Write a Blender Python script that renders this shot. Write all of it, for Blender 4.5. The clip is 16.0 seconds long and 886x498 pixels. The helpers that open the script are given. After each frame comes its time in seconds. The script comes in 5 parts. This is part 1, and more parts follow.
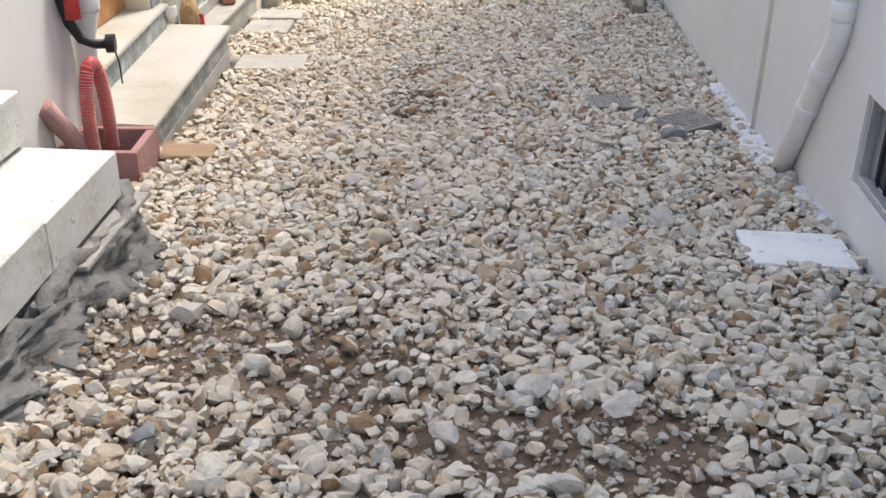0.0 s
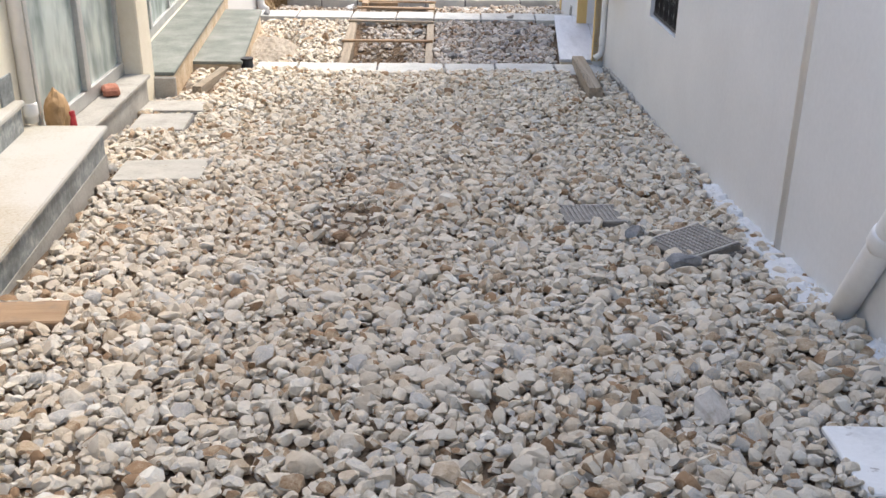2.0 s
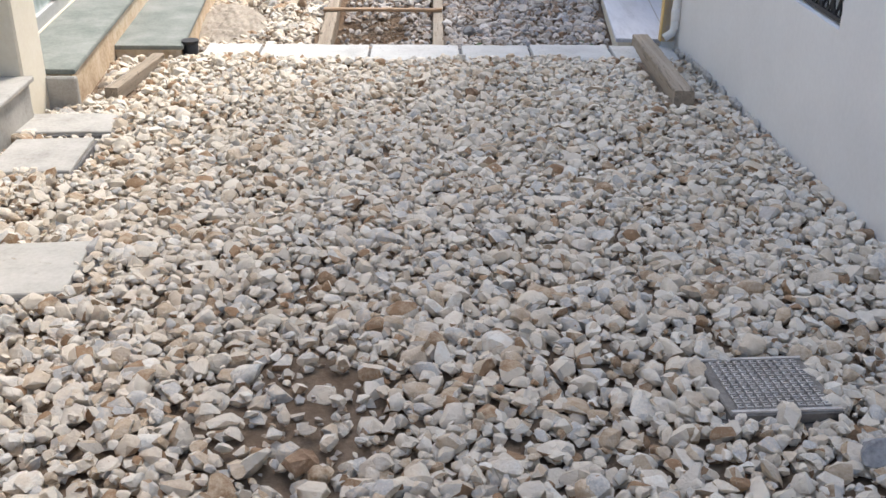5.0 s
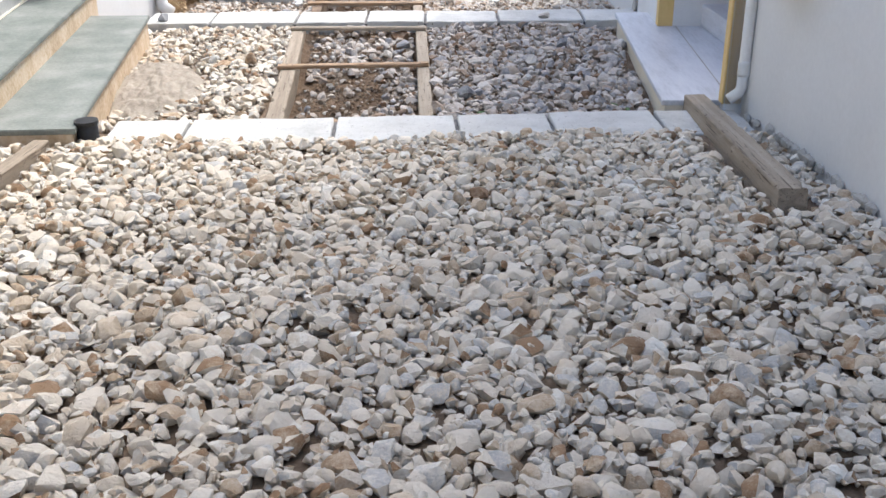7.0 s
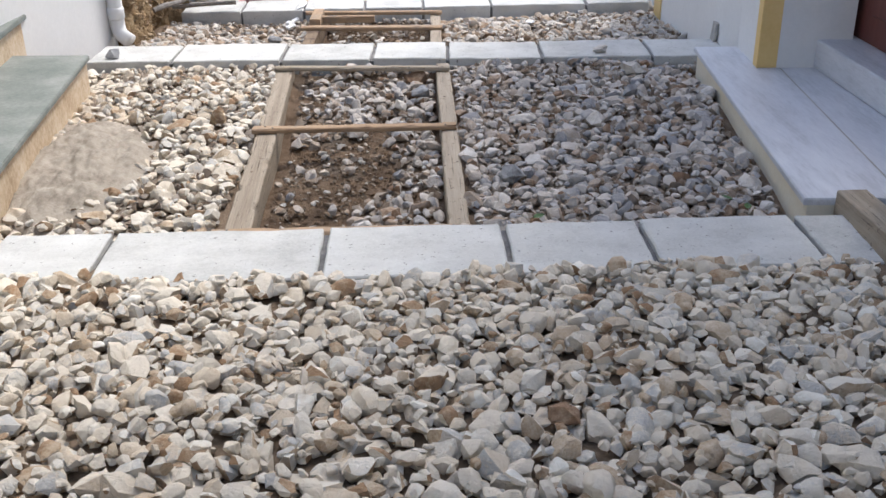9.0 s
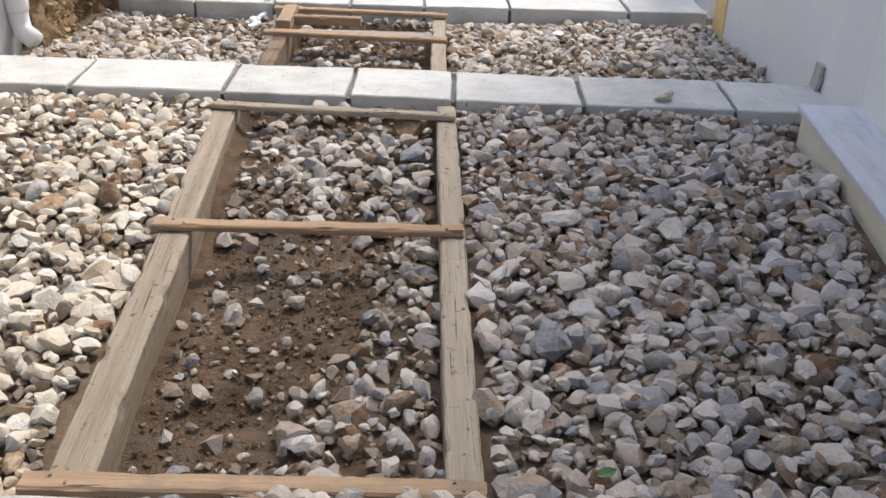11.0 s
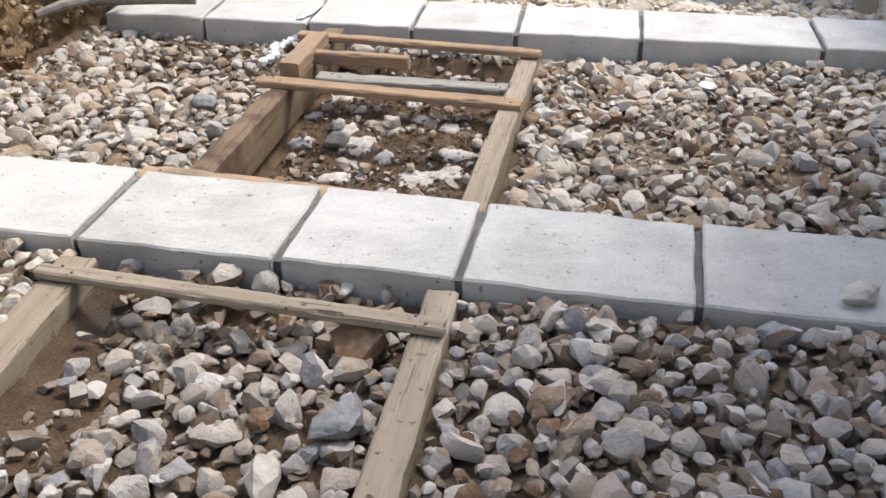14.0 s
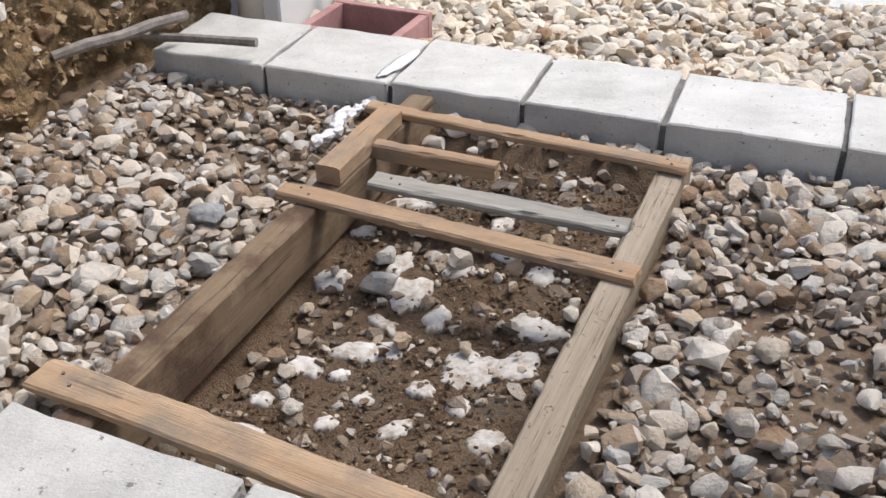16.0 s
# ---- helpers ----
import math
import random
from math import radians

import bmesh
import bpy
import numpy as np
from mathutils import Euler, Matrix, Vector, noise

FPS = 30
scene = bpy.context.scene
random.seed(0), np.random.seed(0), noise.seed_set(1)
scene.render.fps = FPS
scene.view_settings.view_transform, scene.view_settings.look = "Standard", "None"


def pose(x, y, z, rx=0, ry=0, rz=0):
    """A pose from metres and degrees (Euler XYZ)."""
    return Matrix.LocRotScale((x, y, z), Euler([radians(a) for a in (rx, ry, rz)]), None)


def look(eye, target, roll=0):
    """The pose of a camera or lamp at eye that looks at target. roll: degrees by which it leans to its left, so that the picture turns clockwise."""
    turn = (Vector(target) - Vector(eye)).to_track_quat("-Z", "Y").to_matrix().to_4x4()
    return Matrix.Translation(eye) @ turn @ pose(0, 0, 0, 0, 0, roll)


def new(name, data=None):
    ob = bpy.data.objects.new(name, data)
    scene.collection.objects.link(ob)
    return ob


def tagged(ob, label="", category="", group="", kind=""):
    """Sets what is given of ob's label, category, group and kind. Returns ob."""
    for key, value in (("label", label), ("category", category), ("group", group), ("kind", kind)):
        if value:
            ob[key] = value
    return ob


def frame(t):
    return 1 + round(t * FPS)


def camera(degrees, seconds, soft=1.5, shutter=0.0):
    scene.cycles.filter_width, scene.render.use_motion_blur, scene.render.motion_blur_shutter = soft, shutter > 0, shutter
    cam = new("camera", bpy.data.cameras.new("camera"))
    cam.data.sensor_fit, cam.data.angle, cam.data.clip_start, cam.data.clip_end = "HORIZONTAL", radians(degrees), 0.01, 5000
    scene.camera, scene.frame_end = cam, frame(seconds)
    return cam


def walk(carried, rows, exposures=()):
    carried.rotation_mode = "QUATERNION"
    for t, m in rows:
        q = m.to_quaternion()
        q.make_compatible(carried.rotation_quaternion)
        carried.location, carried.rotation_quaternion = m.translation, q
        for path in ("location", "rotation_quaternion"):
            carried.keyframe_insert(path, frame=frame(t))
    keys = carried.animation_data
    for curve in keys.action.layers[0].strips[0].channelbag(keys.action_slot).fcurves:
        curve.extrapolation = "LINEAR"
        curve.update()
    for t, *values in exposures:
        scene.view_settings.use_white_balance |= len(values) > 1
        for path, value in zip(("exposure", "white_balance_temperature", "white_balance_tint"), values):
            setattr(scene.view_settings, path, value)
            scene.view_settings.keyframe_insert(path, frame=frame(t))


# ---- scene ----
cam = camera(47.5, 16.0)
PATH = [
    (0, (0.041, 0.27, 1.415), (-0.078, 2.043, 0.497), 0.4),
    (0.5, (0.023, 0.672, 1.291), (-0.127, 2.467, 0.421), 0.1),
    (1, (0.013, 1.042, 1.258), (-0.127, 2.852, 0.417), 1.8),
    (1.5, (-0.103, 1.445, 1.208), (-0.088, 3.302, 0.466), 1.3),
    (2, (-0.151, 1.824, 1.147), (-0.121, 3.66, 0.355), 0.6),
    (2.5, (-0.14, 2.261, 1.13), (-0.19, 4.09, 0.323), 0.2),
    (3, (-0.221, 2.706, 1.053), (-0.183, 4.511, 0.193), 0.2),
    (3.5, (-0.291, 3.118, 1.005), (-0.23, 4.879, 0.057), 1.4),
    (4, (-0.276, 3.566, 0.992), (-0.283, 5.347, 0.083), 1.6),
    (4.2, (-0.278, 3.74, 0.978), (-0.283, 5.531, 0.087), 1.5),
    (6.3, (-0.284, 5.828, 0.526), (-0.165, 7.612, -0.371), -0.5),
    (6.5, (-0.277, 6.025, 0.51), (-0.19, 7.805, -0.398), 0.1),
    (7, (-0.293, 6.485, 0.504), (-0.219, 8.301, -0.33), -0.5),
    (7.5, (-0.318, 6.931, 0.474), (-0.218, 8.735, -0.382), -1.1),
    (8, (-0.323, 7.419, 0.416), (-0.269, 9.25, -0.387), -0.7),
    (8.2, (-0.323, 7.618, 0.397), (-0.27, 9.449, -0.407), -1.3),
    (10.3, (-0.371, 9.598, 0.3), (-0.363, 11.375, -0.617), 2.3),
    (10.5, (-0.343, 9.78, 0.266), (-0.388, 11.565, -0.635), 2.7),
    (11, (-0.299, 10.251, 0.256), (-0.223, 12.031, -0.653), 2.2),
    (11.5, (-0.251, 10.7, 0.223), (-0.089, 12.472, -0.69), 1.6),
    (12, (-0.189, 11.148, 0.236), (-0.056, 12.936, -0.652), 0.7),
    (12.5, (-0.138, 11.508, 0.26), (0.01, 13.264, -0.684), -0.2),
    (13, (0.069, 11.844, 0.217), (-0.152, 13.553, -0.798), 1.5),
    (13.5, (0.183, 12.103, 0.234), (-0.15, 13.754, -0.844), 0.2),
    (14, (0.219, 12.493, 0.119), (-0.061, 14.199, -0.887), 0.1),
    (14.5, (0.281, 12.928, 0.103), (-0.107, 14.587, -0.945), -1.6),
    (15, (0.332, 13.242, 0.138), (-0.223, 14.865, -0.89), -0.5),
    (15.5, (0.29, 13.603, 0.106), (-0.269, 15.239, -0.899), -1.3),
    (16, (0.258, 13.967, 0.129), (-0.365, 15.523, -0.963), -0.9),
]
LIGHT = [
    (0.0, 1.60, 6800, 10),
    (1.0, 1.44, 6750, 10),
    (1.5, 1.60, 6550, 10),
    (2.0, 1.62, 6700, 10),
    (3.0, 1.68, 6700, 10),
    (4.0, 1.57, 6600, 10),
    (6.5, 1.64, 6150, 10),
    (8.0, 1.38, 6150, 10),
    (10.5, 1.17, 6400, 10),
    (11.0, 1.18, 6500, 10),
    (12.0, 1.33, 6500, 10),
    (13.0, 1.22, 6450, 10),
    (14.0, 1.20, 6450, 10),
    (15.0, 1.00, 6400, 10),
    (16.0, 0.99, 6350, 10),
]
walk(cam, [(t, look(eye, target, roll)) for t, eye, target, roll in PATH], exposures=LIGHT)

# ---- world, sun, exposure ----
SUN_EL, SUN_ROT = 57.0, 34.0          # height of the sun and its bearing from +y towards +x
world = bpy.data.worlds.new("world")
scene.world = world
world.use_nodes = True
wn = world.node_tree
sky = wn.nodes.new("ShaderNodeTexSky")
sky.sky_type, sky.sun_disc = "NISHITA", False
sky.sun_elevation, sky.sun_rotation = radians(SUN_EL), radians(SUN_ROT)
sky.dust_density = 3.0
wn.links.new(sky.outputs[0], wn.nodes["Background"].inputs[0])
wn.nodes["Background"].inputs[1].default_value = 0.15
sun = new("sun", bpy.data.lights.new("sun", "SUN"))
sun.data.energy, sun.data.angle, sun.data.color = 1.25, radians(14), (1.0, 0.95, 0.87)
az, el = radians(SUN_ROT), radians(SUN_EL)
sun.matrix_world = look((math.sin(az) * math.cos(el) * 30, math.cos(az) * math.cos(el) * 30, math.sin(el) * 30), (0, 0, 0))

# ---- materials ----


def mat(name, stops, scale=6.0, fine=40.0, rough=0.85, bump=0.25, bscale=90.0, rand="", spread=0.5, metal=0.0, stretch=(1, 1, 1), local=False, depth=0.004, spots=None, stain=None):
    """Two scales of noise through a colour ramp, with a chance of its own for each loose piece."""
    m = bpy.data.materials.new(name)
    m.use_nodes = True
    n, l = m.node_tree.nodes, m.node_tree.links
    b = n["Principled BSDF"]
    b.inputs["Roughness"].default_value, b.inputs["Metallic"].default_value = rough, metal
    b.inputs["Specular IOR Level"].default_value = 0.3
    geo = n.new("ShaderNodeNewGeometry")
    if local:
        shift = n.new("ShaderNodeVectorMath")
        shift.operation = "MULTIPLY_ADD"
        shift.inputs[1].default_value = (3.7, 5.3, 4.1)
        l.new(n.new("ShaderNodeObjectInfo").outputs["Location"], shift.inputs[0])
        l.new(n.new("ShaderNodeTexCoord").outputs["Object"], shift.inputs[2])
        src = shift.outputs[0]
    else:
        src = geo.outputs["Position"]
    mp = n.new("ShaderNodeMapping")
    mp.inputs["Scale"].default_value = stretch
    l.new(src, mp.inputs[0])
    vec = mp.outputs[0]

    def noise_tex(s, detail, r=0.6, at=None):
        t = n.new("ShaderNodeTexNoise")
        t.inputs["Scale"].default_value, t.inputs["Detail"].default_value, t.inputs["Roughness"].default_value = s, detail, r
        l.new(at or vec, t.inputs["Vector"])
        return t.outputs["Fac"]

    def mth(op, a, c):
        t = n.new("ShaderNodeMath")
        t.operation = op
        for i, v in enumerate((a, c)):
            if isinstance(v, (int, float)):
                t.inputs[i].default_value = v
            else:
                l.new(v, t.inputs[i])
        return t.outputs[0]
    big, small = noise_tex(scale, 4), noise_tex(fine, 5, 0.7)
    fac = mth("ADD", mth("MULTIPLY", big, 0.6), mth("MULTIPLY", small, 0.4))
    fac = mth("ADD", mth("MULTIPLY", mth("SUBTRACT", fac, 0.5), 1.8), 0.5)
    if rand:
        r = geo.outputs["Random Per Island"] if rand == "island" else n.new("ShaderNodeObjectInfo").outputs["Random"]
        fac = mth("ADD", mth("MULTIPLY", r, spread), mth("MULTIPLY", fac, 1 - spread))
    ramp = n.new("ShaderNodeValToRGB")
    e = ramp.color_ramp.elements
    while len(e) < len(stops):
        e.new(0.5)
    for i, (p, c) in enumerate(stops):
        e[i].position, e[i].color = p, (*c, 1)
    l.new(fac, ramp.inputs[0])
    col = ramp.outputs[0]
    for pattern, at in ((stain, src), (spots, vec)):
        if not pattern:
            continue
        sscale, lo, hi, scol = pattern
        sp = n.new("ShaderNodeMapRange")
        sp.inputs[1].default_value, sp.inputs[2].default_value = lo, hi
        l.new(noise_tex(sscale, 6, 0.65, at), sp.inputs[0])
        mx = n.new("ShaderNodeMix")
        mx.data_type = "RGBA"
        l.new(sp.outputs[0], mx.inputs[0])
        l.new(col, mx.inputs[6])
        mx.inputs[7].default_value = (*scol, 1)
        col = mx.outputs[2]
    l.new(col, b.inputs["Base Color"])
    if bump:
        bp = n.new("ShaderNodeBump")
        bp.inputs["Strength"].default_value, bp.inputs["Distance"].default_value = bump, depth
        l.new(noise_tex(bscale, 6, 0.7), bp.inputs["Height"])
        l.new(bp.outputs[0], b.inputs["Normal"])
    return m


STONE = [(0.13, (0.319, 0.202, 0.115)), (0.18, (0.484, 0.369, 0.248)), (0.27, (0.639, 0.54, 0.411)), (0.42, (0.742, 0.662, 0.535)), (0.54, (0.67, 0.596, 0.487)), (0.66, (0.762, 0.697, 0.587)), (0.74, (0.494, 0.48, 0.449)), (0.8, (0.69, 0.596, 0.468)), (0.9, (0.8, 0.763, 0.673))]
GREYER = [(0.13, (0.20, 0.12, 0.07)), (0.2, (0.36, 0.27, 0.195)), (0.3, (0.48, 0.415, 0.35)), (0.46, (0.59, 0.53, 0.465)), (0.58, (0.50, 0.46, 0.42)), (0.69, (0.28, 0.28, 0.29)), (0.77, (0.53, 0.465, 0.395)), (0.9, (0.68, 0.645, 0.60))]
M_gravel = mat("gravel_stone", STONE, scale=25, fine=160, rand="island", spread=0.78, bump=1.0, bscale=70, depth=0.011)
M_gravel2 = mat("grey_gravel_stone", GREYER, scale=25, fine=160, rand="island", spread=0.78, bump=1.0, bscale=70, depth=0.011)
# lower stones: soil brown, darkened further to paint the shade in the gaps
M_gapstone = mat("gap_shaded_stone", [(0.1, (0.12, 0.08, 0.05)), (0.4, (0.26, 0.20, 0.145)), (0.7, (0.36, 0.30, 0.24)), (0.95, (0.46, 0.42, 0.37))], scale=25, fine=160, rand="island", spread=0.78, bump=1.0, bscale=70, depth=0.011)
M_stone = mat("loose_stone", GREYER, scale=25, fine=160, rand="object", spread=0.78, bump=1.0, bscale=70, depth=0.011)
RUBBLE = [(0.07, (0.187, 0.11, 0.061)), (0.22, (0.374, 0.281, 0.193)), (0.4, (0.539, 0.468, 0.38)), (0.56, (0.605, 0.55, 0.479)), (0.68, (0.44, 0.424, 0.396)), (0.8, (0.55, 0.49, 0.413)), (0.95, (0.726, 0.688, 0.627))]
M_rubble = mat("dusty_stone", RUBBLE, scale=25, fine=160, rand="island", spread=0.78, bump=1.0, bscale=70, depth=0.011)
M_dirt = mat("sandy_soil", [(0.2, (0.12, 0.08, 0.05)), (0.5, (0.21, 0.15, 0.10)), (0.8, (0.32, 0.245, 0.17))], scale=5, fine=70, rough=0.95, bump=1.0, bscale=160, depth=0.012)
M_clay = mat("earth_bank", [(0.2, (0.11, 0.07, 0.035)), (0.5, (0.29, 0.19, 0.095)), (0.8, (0.48, 0.36, 0.21))], scale=9, fine=40, rough=0.95, bump=1.0, bscale=60, depth=0.03)
M_kerb = mat("cast_concrete", [(0.2, (0.39, 0.385, 0.36)), (0.5, (0.525, 0.52, 0.49)), (0.85, (0.63, 0.625, 0.595))], scale=5, fine=90, rough=0.9, bump=1.0, bscale=160, depth=0.0035, rand="object", spread=0.2, spots=(42, 0.63, 0.68, (0.20, 0.19, 0.17)))
M_mortar = mat("grey_mortar", [(0.2, (0.10, 0.095, 0.09)), (0.8, (0.26, 0.25, 0.24))], scale=12, fine=80, bump=1.0, bscale=90, depth=0.012)
M_cement = mat("lumpy_grey_cement", [(0.2, (0.17, 0.165, 0.155)), (0.5, (0.27, 0.262, 0.245)), (0.85, (0.37, 0.36, 0.335))], scale=9, fine=90, rough=0.95, bump=1.0, bscale=90, depth=0.012)
M_wall = mat("white_render", [(0.2, (0.66, 0.655, 0.635)), (0.8, (0.75, 0.745, 0.725))], scale=1.2, fine=30, rough=0.8, bump=0.25, bscale=140, depth=0.003)
M_cream = mat("cream_render", [(0.2, (0.68, 0.61, 0.47)), (0.8, (0.78, 0.73, 0.61))], scale=2, fine=40, rough=0.85, bump=0.3, bscale=120)
M_ochre = mat("ochre_paint", [(0.2, (0.66, 0.46, 0.18)), (0.8, (0.76, 0.56, 0.26))], scale=3, fine=40, bump=0.2)
M_riser = mat("cream_orange_render", [(0.15, (0.36, 0.25, 0.15)), (0.5, (0.56, 0.44, 0.30)), (0.85, (0.68, 0.60, 0.48))], scale=5, fine=40, bump=0.5, bscale=90)
M_slate = mat("green_grey_slate", [(0.2, (0.12, 0.14, 0.125)), (0.5, (0.185, 0.20, 0.18)), (0.85, (0.275, 0.285, 0.26))], scale=4, fine=50, rough=0.8, bump=0.3, bscale=70)
M_marble = mat("white_marble", [(0.15, (0.37, 0.36, 0.30)), (0.5, (0.63, 0.625, 0.58)), (0.85, (0.73, 0.725, 0.69))], scale=3, fine=40, rough=0.55, bump=0.5, bscale=90, spots=(17, 0.63, 0.70, (0.27, 0.26, 0.23)))
M_marble_dirty = mat("stained_marble", [(0.16, (0.30, 0.23, 0.13)), (0.36, (0.43, 0.40, 0.33)), (0.6, (0.51, 0.50, 0.46))], scale=1.6, fine=60, rough=0.5, bump=0.3, bscale=90, spots=(26, 0.66, 0.72, (0.3, 0.26, 0.19)))
M_greymarble = mat("blue_grey_marble", [(0.2, (0.42, 0.43, 0.45)), (0.5, (0.56, 0.57, 0.60)), (0.85, (0.66, 0.67, 0.69))], scale=2, fine=12, rough=0.35, bump=0.05, stretch=(6, 1, 6))
M_darkmarble = mat("dark_grey_marble", [(0.2, (0.12, 0.13, 0.13)), (0.5, (0.24, 0.26, 0.26)), (0.85, (0.55, 0.55, 0.53))], scale=7, fine=30, rough=0.5, bump=0.2)
M_wood = mat("weathered_wood", [(0.12, (0.17, 0.13, 0.092)), (0.5, (0.32, 0.265, 0.20)), (0.88, (0.45, 0.385, 0.30))], scale=14, fine=190, rough=0.85, bump=0.8, bscale=150, stretch=(0.045, 1.6, 1.6), local=True, depth=0.005, rand="object", spread=0.2, spots=(70, 0.58, 0.67, (0.08, 0.058, 0.04)), stain=(30, 0.61, 0.68, (0.11, 0.075, 0.05)))
M_oldwood = mat("dark_stained_wood", [(0.12, (0.14, 0.10, 0.065)), (0.5, (0.21, 0.15, 0.095)), (0.88, (0.33, 0.26, 0.175))], scale=14, fine=190, rough=0.85, bump=0.8, bscale=150, stretch=(0.045, 1.6, 1.6), local=True, depth=0.005, rand="object", spread=0.2, spots=(60, 0.57, 0.64, (0.07, 0.05, 0.035)), stain=(4.5, 0.46, 0.62, (0.085, 0.05, 0.032)))
M_newwood = mat("pine_wood", [(0.12, (0.25, 0.16, 0.095)), (0.5, (0.37, 0.25, 0.152)), (0.88, (0.50, 0.37, 0.245))], scale=14, fine=190, rough=0.85, bump=0.8, bscale=150, stretch=(0.045, 1.6, 1.6), local=True, depth=0.005, rand="object", spread=0.2, spots=(60, 0.63, 0.70, (0.11, 0.065, 0.04)), stain=(6.5, 0.48, 0.70, (0.23, 0.185, 0.14)))
M_greywood = mat("grey_board", [(0.15, (0.15, 0.14, 0.12)), (0.5, (0.28, 0.265, 0.235)), (0.85, (0.38, 0.36, 0.32))], scale=14, fine=60, bump=0.6, bscale=40, stretch=(0.12, 1.4, 1.4), local=True)
M_pvc = mat("white_painted_pipe", [(0.2, (0.72, 0.71, 0.68)), (0.8, (0.82, 0.81, 0.79))], scale=4, fine=30, rough=0.45, bump=0.1)
M_alu = mat("aluminium_frame", [(0.2, (0.42, 0.42, 0.40)), (0.8, (0.56, 0.56, 0.53))], scale=5, fine=40, rough=0.45, metal=0.4, bump=0.05)
M_iron = mat("dark_cast_iron", [(0.2, (0.10, 0.09, 0.08)), (0.8, (0.27, 0.25, 0.225))], scale=12, fine=60, rough=0.55, metal=0.5, bump=0.4)
M_ironrib = mat("dusty_cast_iron", [(0.2, (0.34, 0.31, 0.28)), (0.8, (0.56, 0.53, 0.49))], scale=20, fine=60, rough=0.7, metal=0.2, bump=0.3)
M_black = mat("black_plastic", [(0.2, (0.012, 0.012, 0.013)), (0.8, (0.03, 0.03, 0.032))], rough=0.45, bump=0.05)
M_red = mat("red_plastic", [(0.2, (0.42, 0.03, 0.04)), (0.8, (0.62, 0.08, 0.08))], scale=9, rough=0.4, bump=0.1)
M_hosepale = mat("dusty_hose_ridge", [(0.2, (0.45, 0.25, 0.22)), (0.8, (0.62, 0.45, 0.40))], scale=9, rough=0.5, bump=0.1)
M_terra = mat("pink_cement_block", [(0.2, (0.30, 0.15, 0.14)), (0.8, (0.46, 0.28, 0.26))], scale=6, fine=80, bump=0.6, bscale=150)
M_brick = mat("red_brick", [(0.2, (0.25, 0.08, 0.05)), (0.8, (0.48, 0.22, 0.15))], scale=12, fine=80, bump=0.8)
M_door = mat("brown_door", [(0.2, (0.10, 0.03, 0.025)), (0.8, (0.17, 0.06, 0.045))], scale=6, fine=50, rough=0.5, bump=0.1, stretch=(3, 3, 0.3))
M_doorwood = mat("varnished_door", [(0.2, (0.34, 0.15, 0.05)), (0.8, (0.52, 0.27, 0.11))], scale=6, fine=50, rough=0.45, bump=0.1, stretch=(3, 3, 0.3))
M_cover = mat("concrete_cover", [(0.2, (0.27, 0.255, 0.225)), (0.5, (0.40, 0.38, 0.34)), (0.85, (0.50, 0.48, 0.44))], scale=4, fine=50, bump=0.5, bscale=110)
M_whitecover = mat("painted_cover", [(0.2, (0.62, 0.62, 0.61)), (0.5, (0.74, 0.74, 0.73)), (0.85, (0.80, 0.80, 0.79))], scale=5, fine=50, bump=0.4, bscale=110, spots=(14, 0.62, 0.68, (0.4, 0.38, 0.36)))
M_lime = mat("white_lime_splash", [(0.2, (0.70, 0.70, 0.69)), (0.8, (0.80, 0.80, 0.80))], scale=9, fine=60, bump=0.9, bscale=70, depth=0.01)
# the blue is painted in: skylight on a shaded road, not the paving's own
M_asphalt = mat("skylight_blue_road", [(0.2, (0.10, 0.12, 0.16)), (0.5, (0.20, 0.24, 0.30)), (0.85, (0.34, 0.38, 0.44))], scale=1.5, fine=18, rough=0.75, bump=0.3)
M_sand = mat("dry_cement_heap", [(0.2, (0.24, 0.20, 0.155)), (0.5, (0.38, 0.33, 0.265)), (0.8, (0.48, 0.42, 0.345))], scale=9, fine=70, rough=0.95, bump=1.0, bscale=110, depth=0.012)
# opaque pane colour that paints the unlit room behind a window
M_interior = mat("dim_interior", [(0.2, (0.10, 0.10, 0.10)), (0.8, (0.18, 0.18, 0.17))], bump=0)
M_bag = mat("brown_paper", [(0.2, (0.36, 0.22, 0.10)), (0.8, (0.5, 0.33, 0.18))], scale=9, bump=0.4, bscale=30)
M_quartz = mat("embedded_pale_rock", [(0.25, (0.28, 0.23, 0.175)), (0.42, (0.46, 0.43, 0.39)), (0.75, (0.60, 0.585, 0.56))], scale=16, fine=70, bump=0.6, bscale=80, spots=(30, 0.50, 0.78, (0.24, 0.175, 0.12)))
M_twig = mat("grey_branch", [(0.2, (0.16, 0.14, 0.12)), (0.8, (0.30, 0.27, 0.24))], scale=20, bump=0.5)


